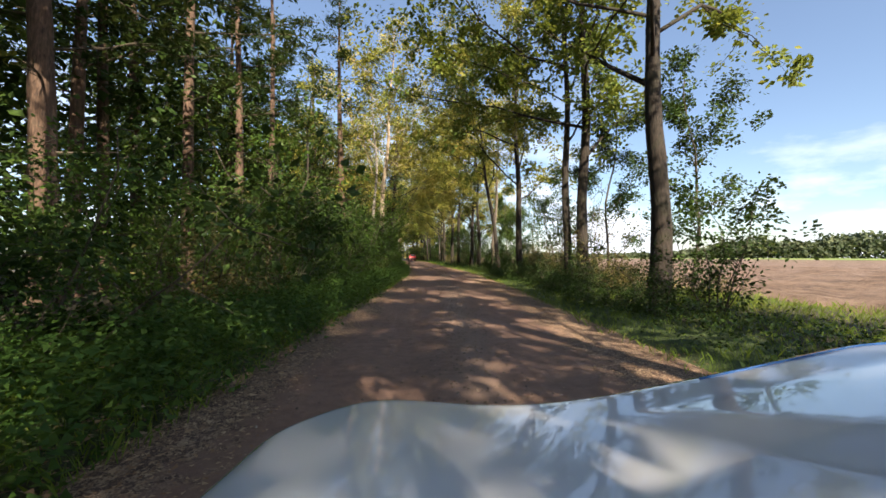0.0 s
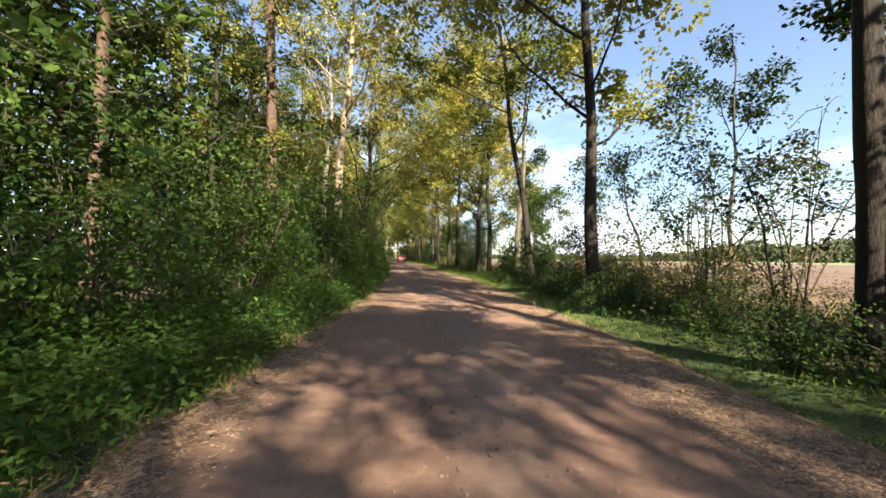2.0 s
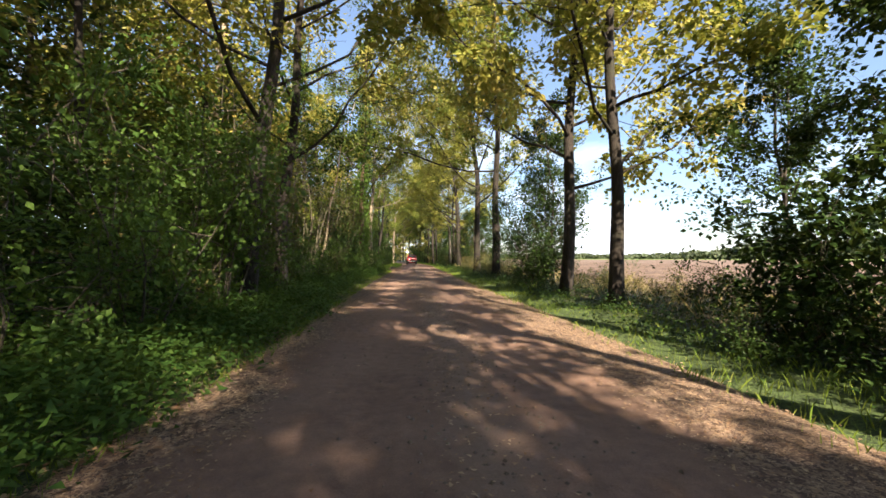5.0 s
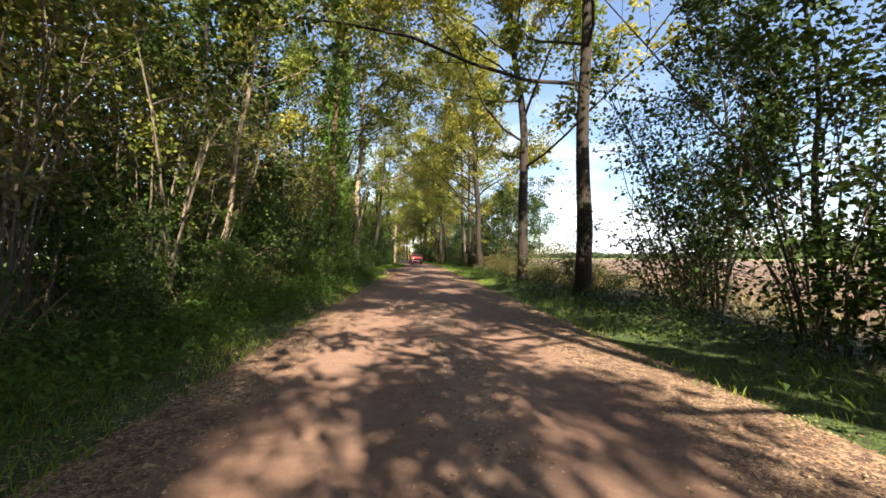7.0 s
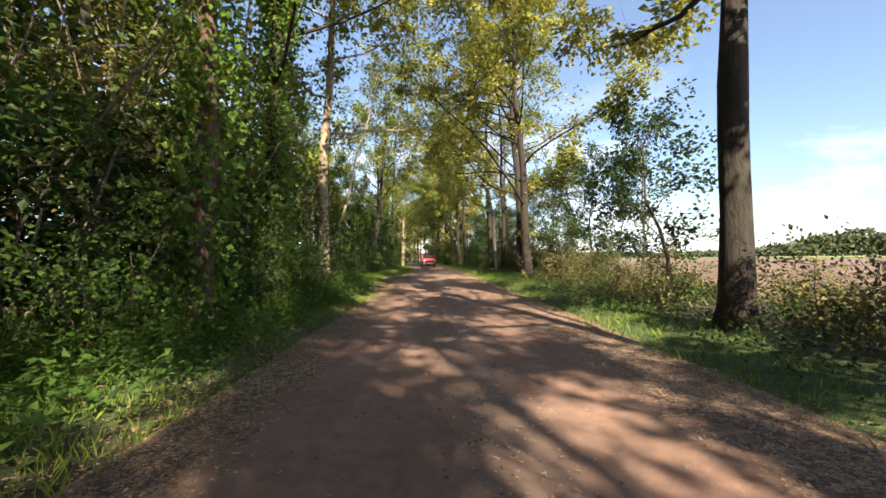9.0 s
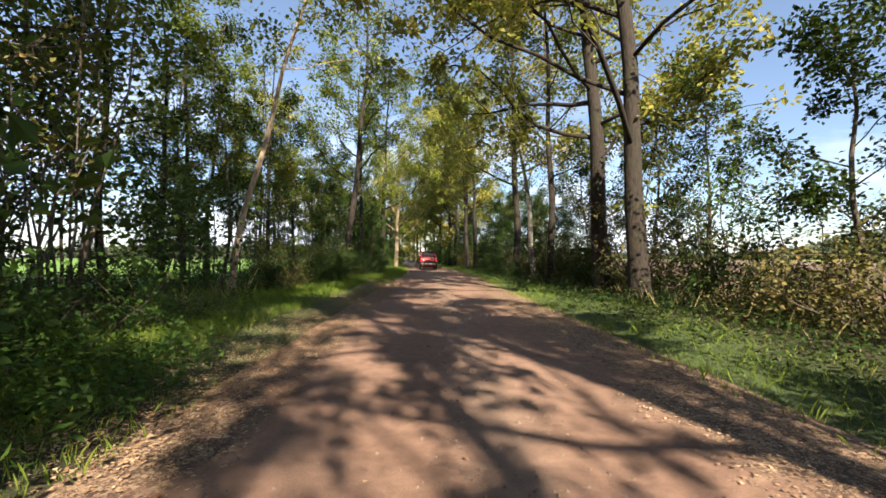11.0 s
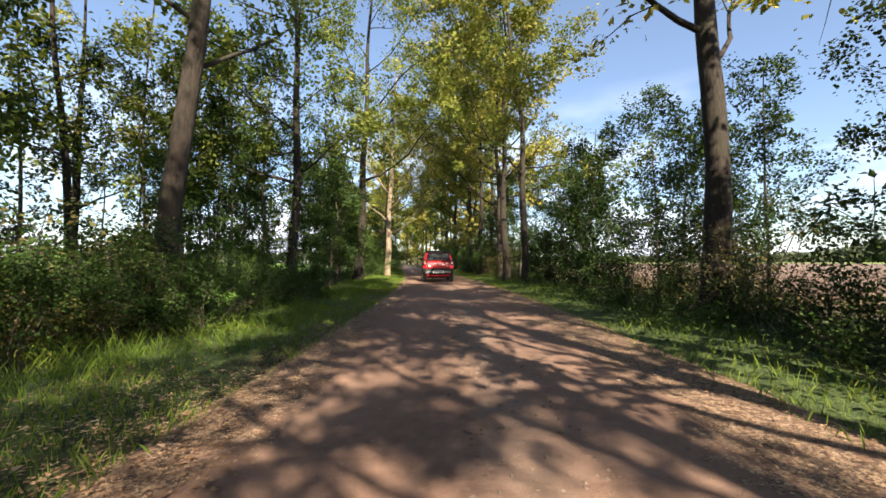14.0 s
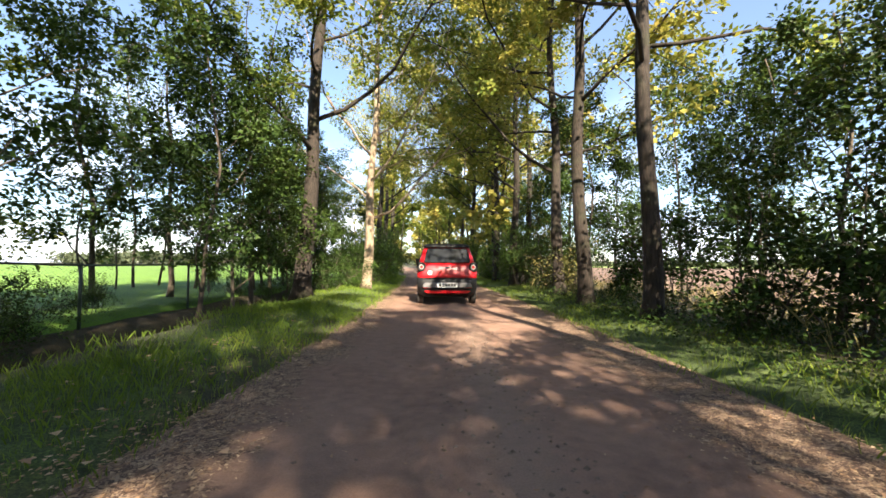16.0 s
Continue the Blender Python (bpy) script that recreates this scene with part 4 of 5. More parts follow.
for i, (x, y, hgt) in enumerate([(5.4, 28.3, 1.9), (5.7, 26.6, 1.8), (6.0, 24.8, 1.7), (5.5, 38.0, 4.3), (5.7, 39.9, 4.8), (6.3, 41.4, 4.4), (5.0, 37.2, 2.4), (4.9, 78.3, 2.6), (5.0, 80.9, 2.9), (4.6, 83.0, 2.6), (4.9, 85.8, 2.6),
                                 (4.7, 88.5, 2.4), (4.4, 93.0, 2.8), (4.0, 98.0, 3.0), (3.4, 103.0, 3.0)]):
    shrub("hedge_shrub", on(x, y), 540 + i, THICK, hgt, 1.5 if hgt < 4 else 1.9, 8 if hgt < 4 else 13, 3000 if hgt < 4 else 4200, 0.085 if hgt < 4 else 0.07, LEAF_DARK, group="hedge shrubs by the field")
STEMS = "many-stemmed coppice bush with bare brown stems and few leaves"
for i, (x, y, hgt) in enumerate([(7.0, 15.8, 3.6), (6.7, 17.4, 3.2), (7.2, 62.6, 3.8), (6.4, 66.4, 3.8), (6.6, 69.0, 3.2), (7.0, 76.0, 2.4)]):
    shrub("coppice_bush", on(x, y), 560 + i, STEMS, hgt, 1.3, 12, 1000, 0.065, LEAF_RUST, group="coppice by the field", thick=0.02)


# ---------------------------------------------------------------- verges: grass, weeds, fallen leaves, gravel
def scatter(name, count, y0, y1, lo, hi, seed, build, material, label, category):
    r = np.random.default_rng(seed)
    y = r.uniform(y0, y1, count)
    s = lo + (hi - lo) * r.beta(1.3, 1.3, count)
    x = centre(y) + s
    b = Buf()
    build(b, np.stack([x, y, np.maximum(ground_z(x, y), np.where(np.abs(s) < 2.45, lane_z(x, y), -9))], 1), r)
    ob = new(name, b.mesh(name, material))
    return tagged(ob, label, category, kind="stuff")


def blades(tall, thick):
    def build(b, p, r):
        n = len(p)
        patch = 0.55 + 0.6 * np.sin(p[:, 0] * 2.1 + p[:, 1] * 0.9) * np.sin(p[:, 1] * 1.7)
        hgt = tall * r.uniform(0.4, 1.2, n) * np.clip(patch + 0.4, 0.35, 1.3)
        w = r.uniform(0, 2 * np.pi, n)
        run = np.stack([np.cos(w), np.sin(w), 0 * w], 1) * thick
        bend = np.stack([r.normal(size=n), r.normal(size=n), 0 * w], 1) * hgt[:, None] * 0.38
        up = np.stack([0 * w, 0 * w, hgt], 1)
        v = np.stack([p - run - [0, 0, 0.03], p + run - [0, 0, 0.03], p + up * 0.55 + bend * 0.5 + run * 0.8, p + up + bend], 1)
        k = np.arange(n)[:, None] * 4
        b.add(v.reshape(-1, 3), np.concatenate([k + [0, 1, 2], k + [0, 2, 3]]))
    return build


def flat_leaves(size, lift=0.012):
    def build(b, p, r):
        p = p + np.stack([0 * p[:, 0], 0 * p[:, 0], r.uniform(0.003, lift * 2, len(p))], 1)
        b.small_leaves(p, size * 1.15, r, 3.0, 0.45)
    return build


def herbs(size, tall):
    def build(b, p, r):
        foot = np.repeat(p, 14, 0)
        at = foot + r.normal(size=foot.shape) * [0.11, 0.11, 0] + np.stack([0 * foot[:, 0], 0 * foot[:, 0], r.uniform(0.03, tall, len(foot)) * np.repeat(r.uniform(0.4, 1.2, len(p)), 14)], 1)
        b.small_leaves(at, size * 1.15, r, 0.6, 0.42)
    return build


def pebbles(b, p, r):
    corner = np.array([[1, 0, 0], [0, 1, 0], [-1, 0, 0], [0, -1, 0], [0, 0, 0.7], [0, 0, -0.5]], float)
    face = np.array([[0, 1, 4], [1, 2, 4], [2, 3, 4], [3, 0, 4], [1, 0, 5], [2, 1, 5], [3, 2, 5], [0, 3, 5]])
    n = len(p)
    v = p[:, None] + corner[None] * r.uniform(0.6, 1.4, (n, 6, 1)) * (r.uniform(0.006, 0.018, n))[:, None, None]
    b.add(v.reshape(-1, 3), (np.arange(n)[:, None, None] * 6 + face[None]).reshape(-1, 3))


GR = "fresh green verge grass in uneven tufts"
scatter("verge_grass", 14000, -2, 30, -3.2, -1.9, 20, blades(0.1, 0.0028), GRASS, GR, "grass")
scatter("verge_grass", 20000, 30, 56.5, -3.7, -1.95, 1, blades(0.085, 0.0026), GRASS, GR, "grass")
scatter("verge_grass", 16000, 56, 69.5, -4.6, -2.75, 22, blades(0.12, 0.003), GRASS, GR, "grass")
scatter("verge_grass", 15000, 69, 86, -3.8, -1.95, 23, blades(0.09, 0.0028), GRASS, GR, "grass")
scatter("verge_grass", 18000, -2, 86, -4.6, -2.6, 16, blades(0.17, 0.003), GRASS, GR, "grass")
scatter("verge_grass", 30000, -2, 86, 1.8, 3.6, 2, blades(0.1, 0.003), GRASS, GR, "grass")
scatter("verge_grass", 22000, 84, 112, -4.6, -1.85, 3, blades(0.1, 0.005), GRASS, GR, "grass")
scatter("verge_grass", 10000, 84, 112, 1.8, 4.0, 4, blades(0.1, 0.005), GRASS, GR, "grass")
scatter("verge_grass", 9000, -2, 11, 3.2, 7.6, 24, blades(0.17, 0.0034), GRASS, GR, "grass")
scatter("dry_grass", 12000, 11, 100, 3.4, 8.4, 5, blades(0.36, 0.0025), STRAW, "dry straw-coloured grass along the field's edge", "grass")
scatter("dry_grass", 1500, 20, 62, -5.2, -4.0, 6, blades(0.5, 0.0022), STRAW, "dry straw-coloured grass at the wood's edge", "grass")
scatter("tall_grass", 12000, 56, 76, -9.5, -3.6, 7, blades(0.2, 0.004), GRASS, "tall grass between the saplings", "grass")
scatter("weeds", 7500, -4, 34, -3.9, -1.95, 8, herbs(0.05, 0.42), LEAF_FRESH, "broad-leaved nettles and weeds along the verge", "weeds")
scatter("weeds", 2600, 34, 57, -4.2, -2.3, 21, herbs(0.05, 0.36), LEAF_FRESH, "broad-leaved nettles and weeds along the verge", "weeds")
scatter("weeds", 5200, -2, 90, 2.3, 4.6, 9, herbs(0.042, 0.3), LEAF_DARK, "broad-leaved weeds under the trees", "weeds")
EDGE_LITTER = "brown fallen leaves and crumbs drifted along the lane's edge"
scatter("fallen_leaves", 52000, -3, 80, -2.5, -1.35, 10, flat_leaves(0.02), LEAF_FALLEN, EDGE_LITTER, "leaf litter")
scatter("fallen_leaves", 20000, 55, 71, -3.3, -1.4, 17, flat_leaves(0.022), LEAF_FALLEN, EDGE_LITTER, "leaf litter")
scatter("fallen_leaves", 42000, -3, 80, 0.98, 2.2, 11, flat_leaves(0.02), LEAF_FALLEN, EDGE_LITTER, "leaf litter")
scatter("fallen_leaves", 5000, -3, 84, -3.4, -1.5, 18, flat_leaves(0.042, 0.03), LEAF_FALLEN, "larger tan leaves lying on the verge", "leaf litter")
scatter("fallen_leaves", 1500, -3, 84, -1.4, 1.1, 12, flat_leaves(0.02), LEAF_FALLEN, "scattered fallen leaves on the lane", "leaf litter")
scatter("fallen_leaves", 7000, -3, 62, -8.0, -3.2, 13, flat_leaves(0.05), LEAF_FALLEN, "brown leaf litter under the wood", "leaf litter")
scatter("fallen_leaves", 2600, 20, 47, -0.32, 0.32, 19, flat_leaves(0.022), LEAF_FALLEN, "pale crumbs and chips along the middle of the lane", "leaf litter")
scatter("gravel_stones", 7000, -2, 84, -0.45, 0.45, 14, pebbles, STONE, "loose gravel along the middle of the lane", "gravel")
scatter("gravel_stones", 3000, -2, 84, -1.8, 1.9, 15, pebbles, STONE, "loose gravel scattered over the lane", "gravel")


# ---------------------------------------------------------------- distance
def far_wood(y_of_x, xs, tall, seed, count, size, slope=1.0):
    r = np.random.default_rng(seed)
    x = r.uniform(xs[0], xs[1], count)
    y = y_of_x(x) + r.normal(size=count) * 6
    crest = tall * (0.72 + 0.16 * np.sin(x * 0.11) + 0.12 * np.sin(x * 0.37 + 2) + 0.08 * np.sin(x * 0.9))
    if slope > 1:
        crest = crest * np.clip((x - xs[0] - slope) / 90, 0.2, 1.0)
    z = crest * r.uniform(0.0, 1.0, count) ** 0.7
    b = Buf()
    b.leaves(np.stack([x, y, z], 1), size, r, 0.1, 0.6)
    return b


far = new("far_woods", far_wood(lambda x: 420 - 0.6 * (x - 20), (60, 480), 18, 1, 34000, 1.9, 110).mesh("far_woods", HAZE))
tagged(far, "dark green line of distant woods beyond the fields", "woods", kind="stuff")
far = new("far_woods", far_wood(lambda x: 380 + 0.2 * x, (-260, 60), 9, 2, 18000, 1.5).mesh("far_woods", HAZE))
tagged(far, "hazy line of distant trees beyond the pasture", "woods", kind="stuff")
copy_thing(wood_kinds[0], on(86.0, 92.0, 30, 0.62))


# ---------------------------------------------------------------- fence of the pasture
def mesh_fence(points, tall=0.95):
    """Posts, a top rail and woven wire between them."""
    top = thing("wire_fence", Matrix.Identity(4), "dark green metal fence with wire mesh beside the pasture", "fence")
    for (x0, y0), (x1, y1) in zip(points, points[1:]):
        b = Buf()
        z0, z1 = float(ground_z(np.array(x0), np.array(y0))), float(ground_z(np.array(x1), np.array(y1)))
        b.tube([(x0, y0, z0 - 0.2), (x0, y0, z0 + tall * 0.5), (x0, y0, z0 + tall + 0.03)], [0.024] * 3, 10)
        part("post", b, FENCE, top, smooth=True)
        b = Buf()
        b.tube([(x0, y0, z0 + tall), ((x0 + x1) / 2, (y0 + y1) / 2, (z0 + z1) / 2 + tall), (x1, y1, z1 + tall)], [0.017] * 3, 8)
        part("rail", b, FENCE, top, smooth=True)
        b = Buf()
        n = int(math.dist((x0, y0), (x1, y1)) / 0.07)
        for i in range(-13, n):
            for way in (1, -1):
                a, c = (i, i + 13) if way > 0 else (i + 13, i)
                f0, f1 = a / n, c / n
                g0, g1 = min(max(f0, 0), 1), min(max(f1, 0), 1)
                if abs(g1 - g0) < 1e-6:
                    continue
                t0, t1 = (g0 - f0) / (f1 - f0), (g1 - f0) / (f1 - f0)
                p = [(x0 + (x1 - x0) * g, y0 + (y1 - y0) * g, z0 + 0.06 + (tall - 0.08) * t) for g, t in ((g0, t0), (g1, t1))]
                b.tube(p, [0.0014, 0.0014], 3, cap=False)
        part("wire_mesh", b, FENCE, top)
    return top


mesh_fence([(-5.4, 80.1), (-5.2, 82.9), (-5.5, 85.7), (-5.9, 88.5), (-6.4, 91.3), (-6.9, 94.1), (-7.4, 96.9)])


# the wood's depth, and the canopy far down the lane
def thicket(name, count, box, size, seed, material, label, lane_gap=0.0):
    r = np.random.default_rng(seed)
    x, y, z = (r.uniform(a, b, count) for a, b in box)
    lump = np.sin(x * 0.9 + seed) * np.sin(y * 0.8) + np.sin(z * 1.1 + x * 0.5) * np.sin(y * 0.5 + 1)
    keep = lump > -0.6
    if lane_gap:
        keep &= np.abs(x) > lane_gap
        x = x + centre(y)
    p = np.stack([x, y, z], 1)[keep]
    b = Buf()
    b.leaves(p, size, r, 0.2, 0.55)
    return tagged(new(name, b.mesh(name, material)), label, "woods", kind="stuff")


# loose leaves fill the wood's depth; their dark colour carries its shade
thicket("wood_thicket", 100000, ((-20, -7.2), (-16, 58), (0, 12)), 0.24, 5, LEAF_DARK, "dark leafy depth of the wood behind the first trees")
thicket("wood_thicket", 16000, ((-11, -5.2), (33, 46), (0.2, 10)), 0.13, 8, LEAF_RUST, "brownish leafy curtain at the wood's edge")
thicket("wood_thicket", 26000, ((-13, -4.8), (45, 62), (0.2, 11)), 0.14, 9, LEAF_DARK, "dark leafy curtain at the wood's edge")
thicket("wood_thicket", 9000, ((-11, 12), (130, 220), (0, 13)), 0.45, 6, LEAF_GOLD, "golden green canopy far down the lane", 3.0)

BANK = "young tree with dense dark leaves beside the pasture fence"
bank = [tree("young_tree", on(-4.4, 84.4), 470, BANK, "tree", 6.0, 0.05, (0.2, 0.1), 0.9, 15, 1.7, 6800, 0.082, BARK_TWIG, LEAF_DARK, spread=0.3, twigs=5, twig_sides=3, sides=8, group="young trees by the fence"),
        tree("young_tree", on(-4.6, 86.6), 471, BANK, "tree", 7.0, 0.06, (-0.2, 0.1), 1.1, 15, 1.9, 6800, 0.082, BARK_TWIG, LEAF_DARK, spread=0.3, twigs=5, twig_sides=3, sides=8, group="young trees by the fence")]
for i, (x, y, size) in enumerate([(-5.6, 89.6, 0.8), (-6.6, 91.0, 0.95), (-4.9, 91.8, 0.75), (-5.9, 93.6, 0.9), (-7.4, 94.5, 1.0), (-6.4, 96.5, 0.95), (-5.6, 99.0, 0.9), (-7.2, 99.5, 1.05), (-8.4, 90.2, 0.9), (-4.9, 88.2, 0.95), (-5.3, 90.4, 0.9), (-6.2, 82.2, 1.3), (-7.6, 85.6, 1.3), (-5.6, 78.2, 0.8), (-5.2, 93.0, 0.8), (-6.9, 87.0, 1.15), (-4.3, 85.4, 0.8)]):
    copy_thing(bank[i % 2], on(x, y, 50 * i, size))
for i, (x, y, size) in enumerate([(-6.6, 84.4, 0.35), (-6.0, 87.0, 0.4), (-6.4, 89.0, 0.5), (-5.6, 91.5, 0.55), (-5.4, 94.0, 0.6), (-5.8, 97.5, 0.7), (-6.4, 78.6, 0.5), (-6.0, 76.8, 0.55), (-6.6, 103.0, 0.8)]):
    copy_thing(bushes[(0, 2)[i % 2]], on(x, y, 70 * i, size))

EDGE = "shade-giving shrub between the trunks on the field edge"
edge = [shrub("edge_shrub", on(4.9, 6.3), 590, EDGE, 1.9, 1.2, 7, 1900, 0.068, LEAF_DARK, group="shrubs on the field edge"),
        shrub("edge_shrub", on(5.2, 10.8), 591, "tangled shrub with reddish leaves on the field edge", 1.7, 1.2, 7, 1600, 0.062, LEAF_RUST, group="shrubs on the field edge")]
for i, y in enumerate([8.2, 12.0, 15.0, 16.8, 18.0, 20.6, 22.3, 30.2, 31.2, 34.8, 36.0, 42.2, 45.4, 52.8, 56.0, 58.5, 60.2, 63.0, 65.4, 68.6, 71.2, 73.6, 76.6, 79.4, 82.0, 90.5, 95.5]):
    s = rng.uniform(3.9, 5.2) if y > 30 else rng.uniform(4.3, 5.4)
    copy_thing(edge[i % 2], on(float(centre(y)) + s * (0.8 if y > 82 else 1.0), y, rng.uniform(0, 360), rng.uniform(0.35, 0.5) if 29.5 < y < 36.5 else rng.uniform(0.35, 0.6) if y < 19 else rng.uniform(0.6, 1.0) if 43 < y < 57 else rng.uniform(0.85, 1.35)))

for i in range(16):                                     # dark low shrubs on the bank before the saplings
    y = 62.5 + i * 1.05
    copy_thing(bushes[(0, 2, 1)[i % 3]], on(float(centre(y)) - rng.uniform(4.3, 5.6), y, rng.uniform(0, 360), rng.uniform(0.35, 0.55)))
for i in range(14):                                     # brambles before the open field
    y = 44.0 + i * 0.95
    copy_thing(brambles[i % 3], on(float(centre(y)) + rng.uniform(3.7, 5.8), y, rng.uniform(0, 360), rng.uniform(0.6, 0.9)))

for i in range(9):                                     # taller trees before the pasture, their crowns clear of the ground
    y = 59.5 + i * 2.3
    copy_thing(wood_kinds[(3, 0, 1)[i % 3]], on(float(centre(y)) - (rng.uniform(6.8, 10.5) if y < 80 else rng.uniform(8.5, 12.5)), y, rng.uniform(0, 360), rng.uniform(0.65, 0.95)))
for i in range(36):                                     # scrub that hides the field's edge
    y = 10.5 + i * 0.75 if i < 22 else 56 + (i - 22) * 1.3
    copy_thing(brambles[int(rng.integers(0, 3))], on(float(centre(y)) + rng.uniform(4.4, 6.2), y, rng.uniform(0, 360), rng.uniform(0.4, 0.62) if y < 18.5 else rng.uniform(0.8, 1.15)))
for i in range(-14, 34):                                # low dark scrub close to the lane under the oaks
    y = 14.0 + i * 0.55 if i < 26 else 70.0 + (i - 26) * 1.1
    copy_thing((edge[0], brambles[2])[i % 2], on(float(centre(y)) + rng.uniform(2.7, 3.7), y, rng.uniform(0, 360), rng.uniform(0.35, 0.6)))
for i in range(10):                                     # shade-giving scrub between the trunks
    y = 65.0 + i * 1.25
    copy_thing(edge[0], on(float(centre(y)) + rng.uniform(3.9, 5.3), y, rng.uniform(0, 360), rng.uniform(0.55, 0.8)))
for i in range(9):                                      # low dark bushes on the bank before the oak
    y = 67.6 + i * 0.62
    copy_thing(bushes[(0, 2)[i % 2]], on(float(centre(y)) - rng.uniform(3.6, 4.8), y, rng.uniform(0, 360), rng.uniform(0.35, 0.5)))
for i, (s, y, size) in enumerate([(6.0, 72.6, 0.65), (5.7, 75.2, 0.7), (6.4, 77.6, 0.8), (5.6, 30.4, 0.7), (5.9, 28.4, 0.75)]):
    copy_thing(bank[i % 2], on(float(centre(y)) + s, y, 65.0 * i, size))
for i in range(14):                                     # dark bushes on the bank by the oak
    y = 72.4 + i * 0.42
    copy_thing(bushes[(0, 2)[i % 2]], on(float(centre(y)) - rng.uniform(3.5, 4.9), y, rng.uniform(0, 360), rng.uniform(0.3, 0.5)))
for i in range(10):                                     # young trees closing the field side further on
    y = 86.0 + i * 2.6
    copy_thing(bank[i % 2], on(float(centre(y)) + rng.uniform(4.6, 6.6), y, rng.uniform(0, 360), rng.uniform(0.85, 1.2)))
for i, (s, y) in enumerate([(6.6, 58.5), (6.2, 62.4), (6.8, 66.2), (6.4, 70.4)]):
    copy_thing(bank[i % 2], on(float(centre(y)) + s, y, 40.0 * i, 0.8 + 0.05 * i))
for i, (x, y, size) in enumerate([(-5.0, 82.0, 0.34), (-5.6, 83.4, 0.28), (-4.7, 81.2, 0.42), (-5.5, 81.0, 0.5), (-5.3, 79.6, 0.45), (-5.7, 80.3, 0.5), (-4.9, 80.2, 0.36), (-6.0, 82.1, 0.4), (-5.2, 78.6, 0.4), (-4.7, 87.2, 0.35), (-4.6, 89.4, 0.4)]):
    copy_thing(bushes[(0, 2)[i % 2]], on(x, y, 80.0 * i, size))
for i, (s, y, size) in enumerate([(5.6, 76.4, 0.7), (6.0, 79.5, 0.9)]):
    copy_thing(bank[i % 2], on(float(centre(y)) + s, y, 40.0 * i, size))
for i, (s, y, size) in enumerate([(5.3, 84.6, 0.8), (6.2, 73.0, 0.75)]):
    copy_thing(bank[i % 2], on(float(centre(y)) + s, y, 55.0 * i, size))
for i, (s, y, size) in enumerate([(-3.6, 21.6, 0.5), (-3.9, 22.5, 0.6), (-3.5, 23.2, 0.45), (-4.3, 23.4, 0.6)]):
    copy_thing(bushes[(0, 2)[i % 2]], on(float(centre(y)) + s, y, 80.0 * i, size))


# ---------------------------------------------------------------- two small cars
def rounded_ring(half, y0, y1, z, radius=0.14, bow=0.03, seg=4):
    """A rounded rectangle at height z; its ends bow outward a little."""
    pts = []
    for cx, cy, a0 in ((half - radius, y1 - radius, 0), (-half + radius, y1 - radius, 90), (-half + radius, y0 + radius, 180), (half - radius, y0 + radius, 270)):
        for k in range(seg + 1):
            a = radians(a0 + 90 * k / seg)
            pts.append((cx + radius * math.cos(a), cy + radius * math.sin(a), z))
    pts = np.array(pts)
    mid = (y0 + y1) / 2
    pts[:, 1] += np.sign(pts[:, 1] - mid) * bow * (1 - (pts[:, 0] / half) ** 2)
    return pts


def stacked(levels, radius=0.14, bow=0.03):
    b = Buf()
    rings = [rounded_ring(w, y0, y1, z, radius, bow) for z, w, y0, y1 in levels]
    n = len(rings[0])
    f = []
    for i in range(len(rings) - 1):
        for j in range(n):
            k = (j + 1) % n
            f.append([i * n + j, i * n + k, (i + 1) * n + k, (i + 1) * n + j])
    b.add(np.concatenate(rings), f)
    b.f.append(np.arange(n)[::-1])
    b.f.append(np.arange((len(rings) - 1) * n, len(rings) * n))
    return b


def panel(corners, thick, cut=5):
    """A thin curved-edged plate over four corners, pushed outward by thick along its normal."""
    c = np.array(corners, float)
    nor = np.cross(c[1] - c[0], c[3] - c[0])
    nor /= np.linalg.norm(nor)
    rim = []
    for i in range(4):
        p, q, r = c[i - 1], c[i], c[(i + 1) % 4]
        a, b2 = q + (p - q) * min(0.35, 0.06 / np.linalg.norm(p - q)), q + (r - q) * min(0.35, 0.06 / np.linalg.norm(r - q))
        for k in range(cut):
            t = k / (cut - 1)
            rim.append((1 - t) ** 2 * a + 2 * t * (1 - t) * q + t * t * b2)
    rim = np.array(rim)
    n = len(rim)
    b = Buf()
    inner = rim.mean(0) + (rim - rim.mean(0)) * 0.97
    b.add(np.concatenate([rim - nor * 0.01, rim + nor * thick * 0.6, inner + nor * thick]),
          [[r * n + i, r * n + (i + 1) % n, (r + 1) * n + (i + 1) % n, (r + 1) * n + i] for r in range(2) for i in range(n)])
    b.f.append(np.arange(2 * n, 3 * n))
    return b


def lathe(profile, sides=24):
    """Turned round the x axis: rows of (x, radius)."""
    b = Buf()
    w = np.linspace(0, 2 * np.pi, sides, endpoint=False)
    v = np.array([[(x, r * math.cos(a), r * math.sin(a)) for a in w] for x, r in profile]).reshape(-1, 3)
    m = len(profile)
    b.add(v, [[i * sides + j, i * sides + (j + 1) % sides, (i + 1) * sides + (j + 1) % sides, (i + 1) * sides + j] for i in range(m - 1) for j in range(sides)])
    b.f.append(np.arange(sides)[::-1])
    b.f.append(np.arange((m - 1) * sides, m * sides))
    return b


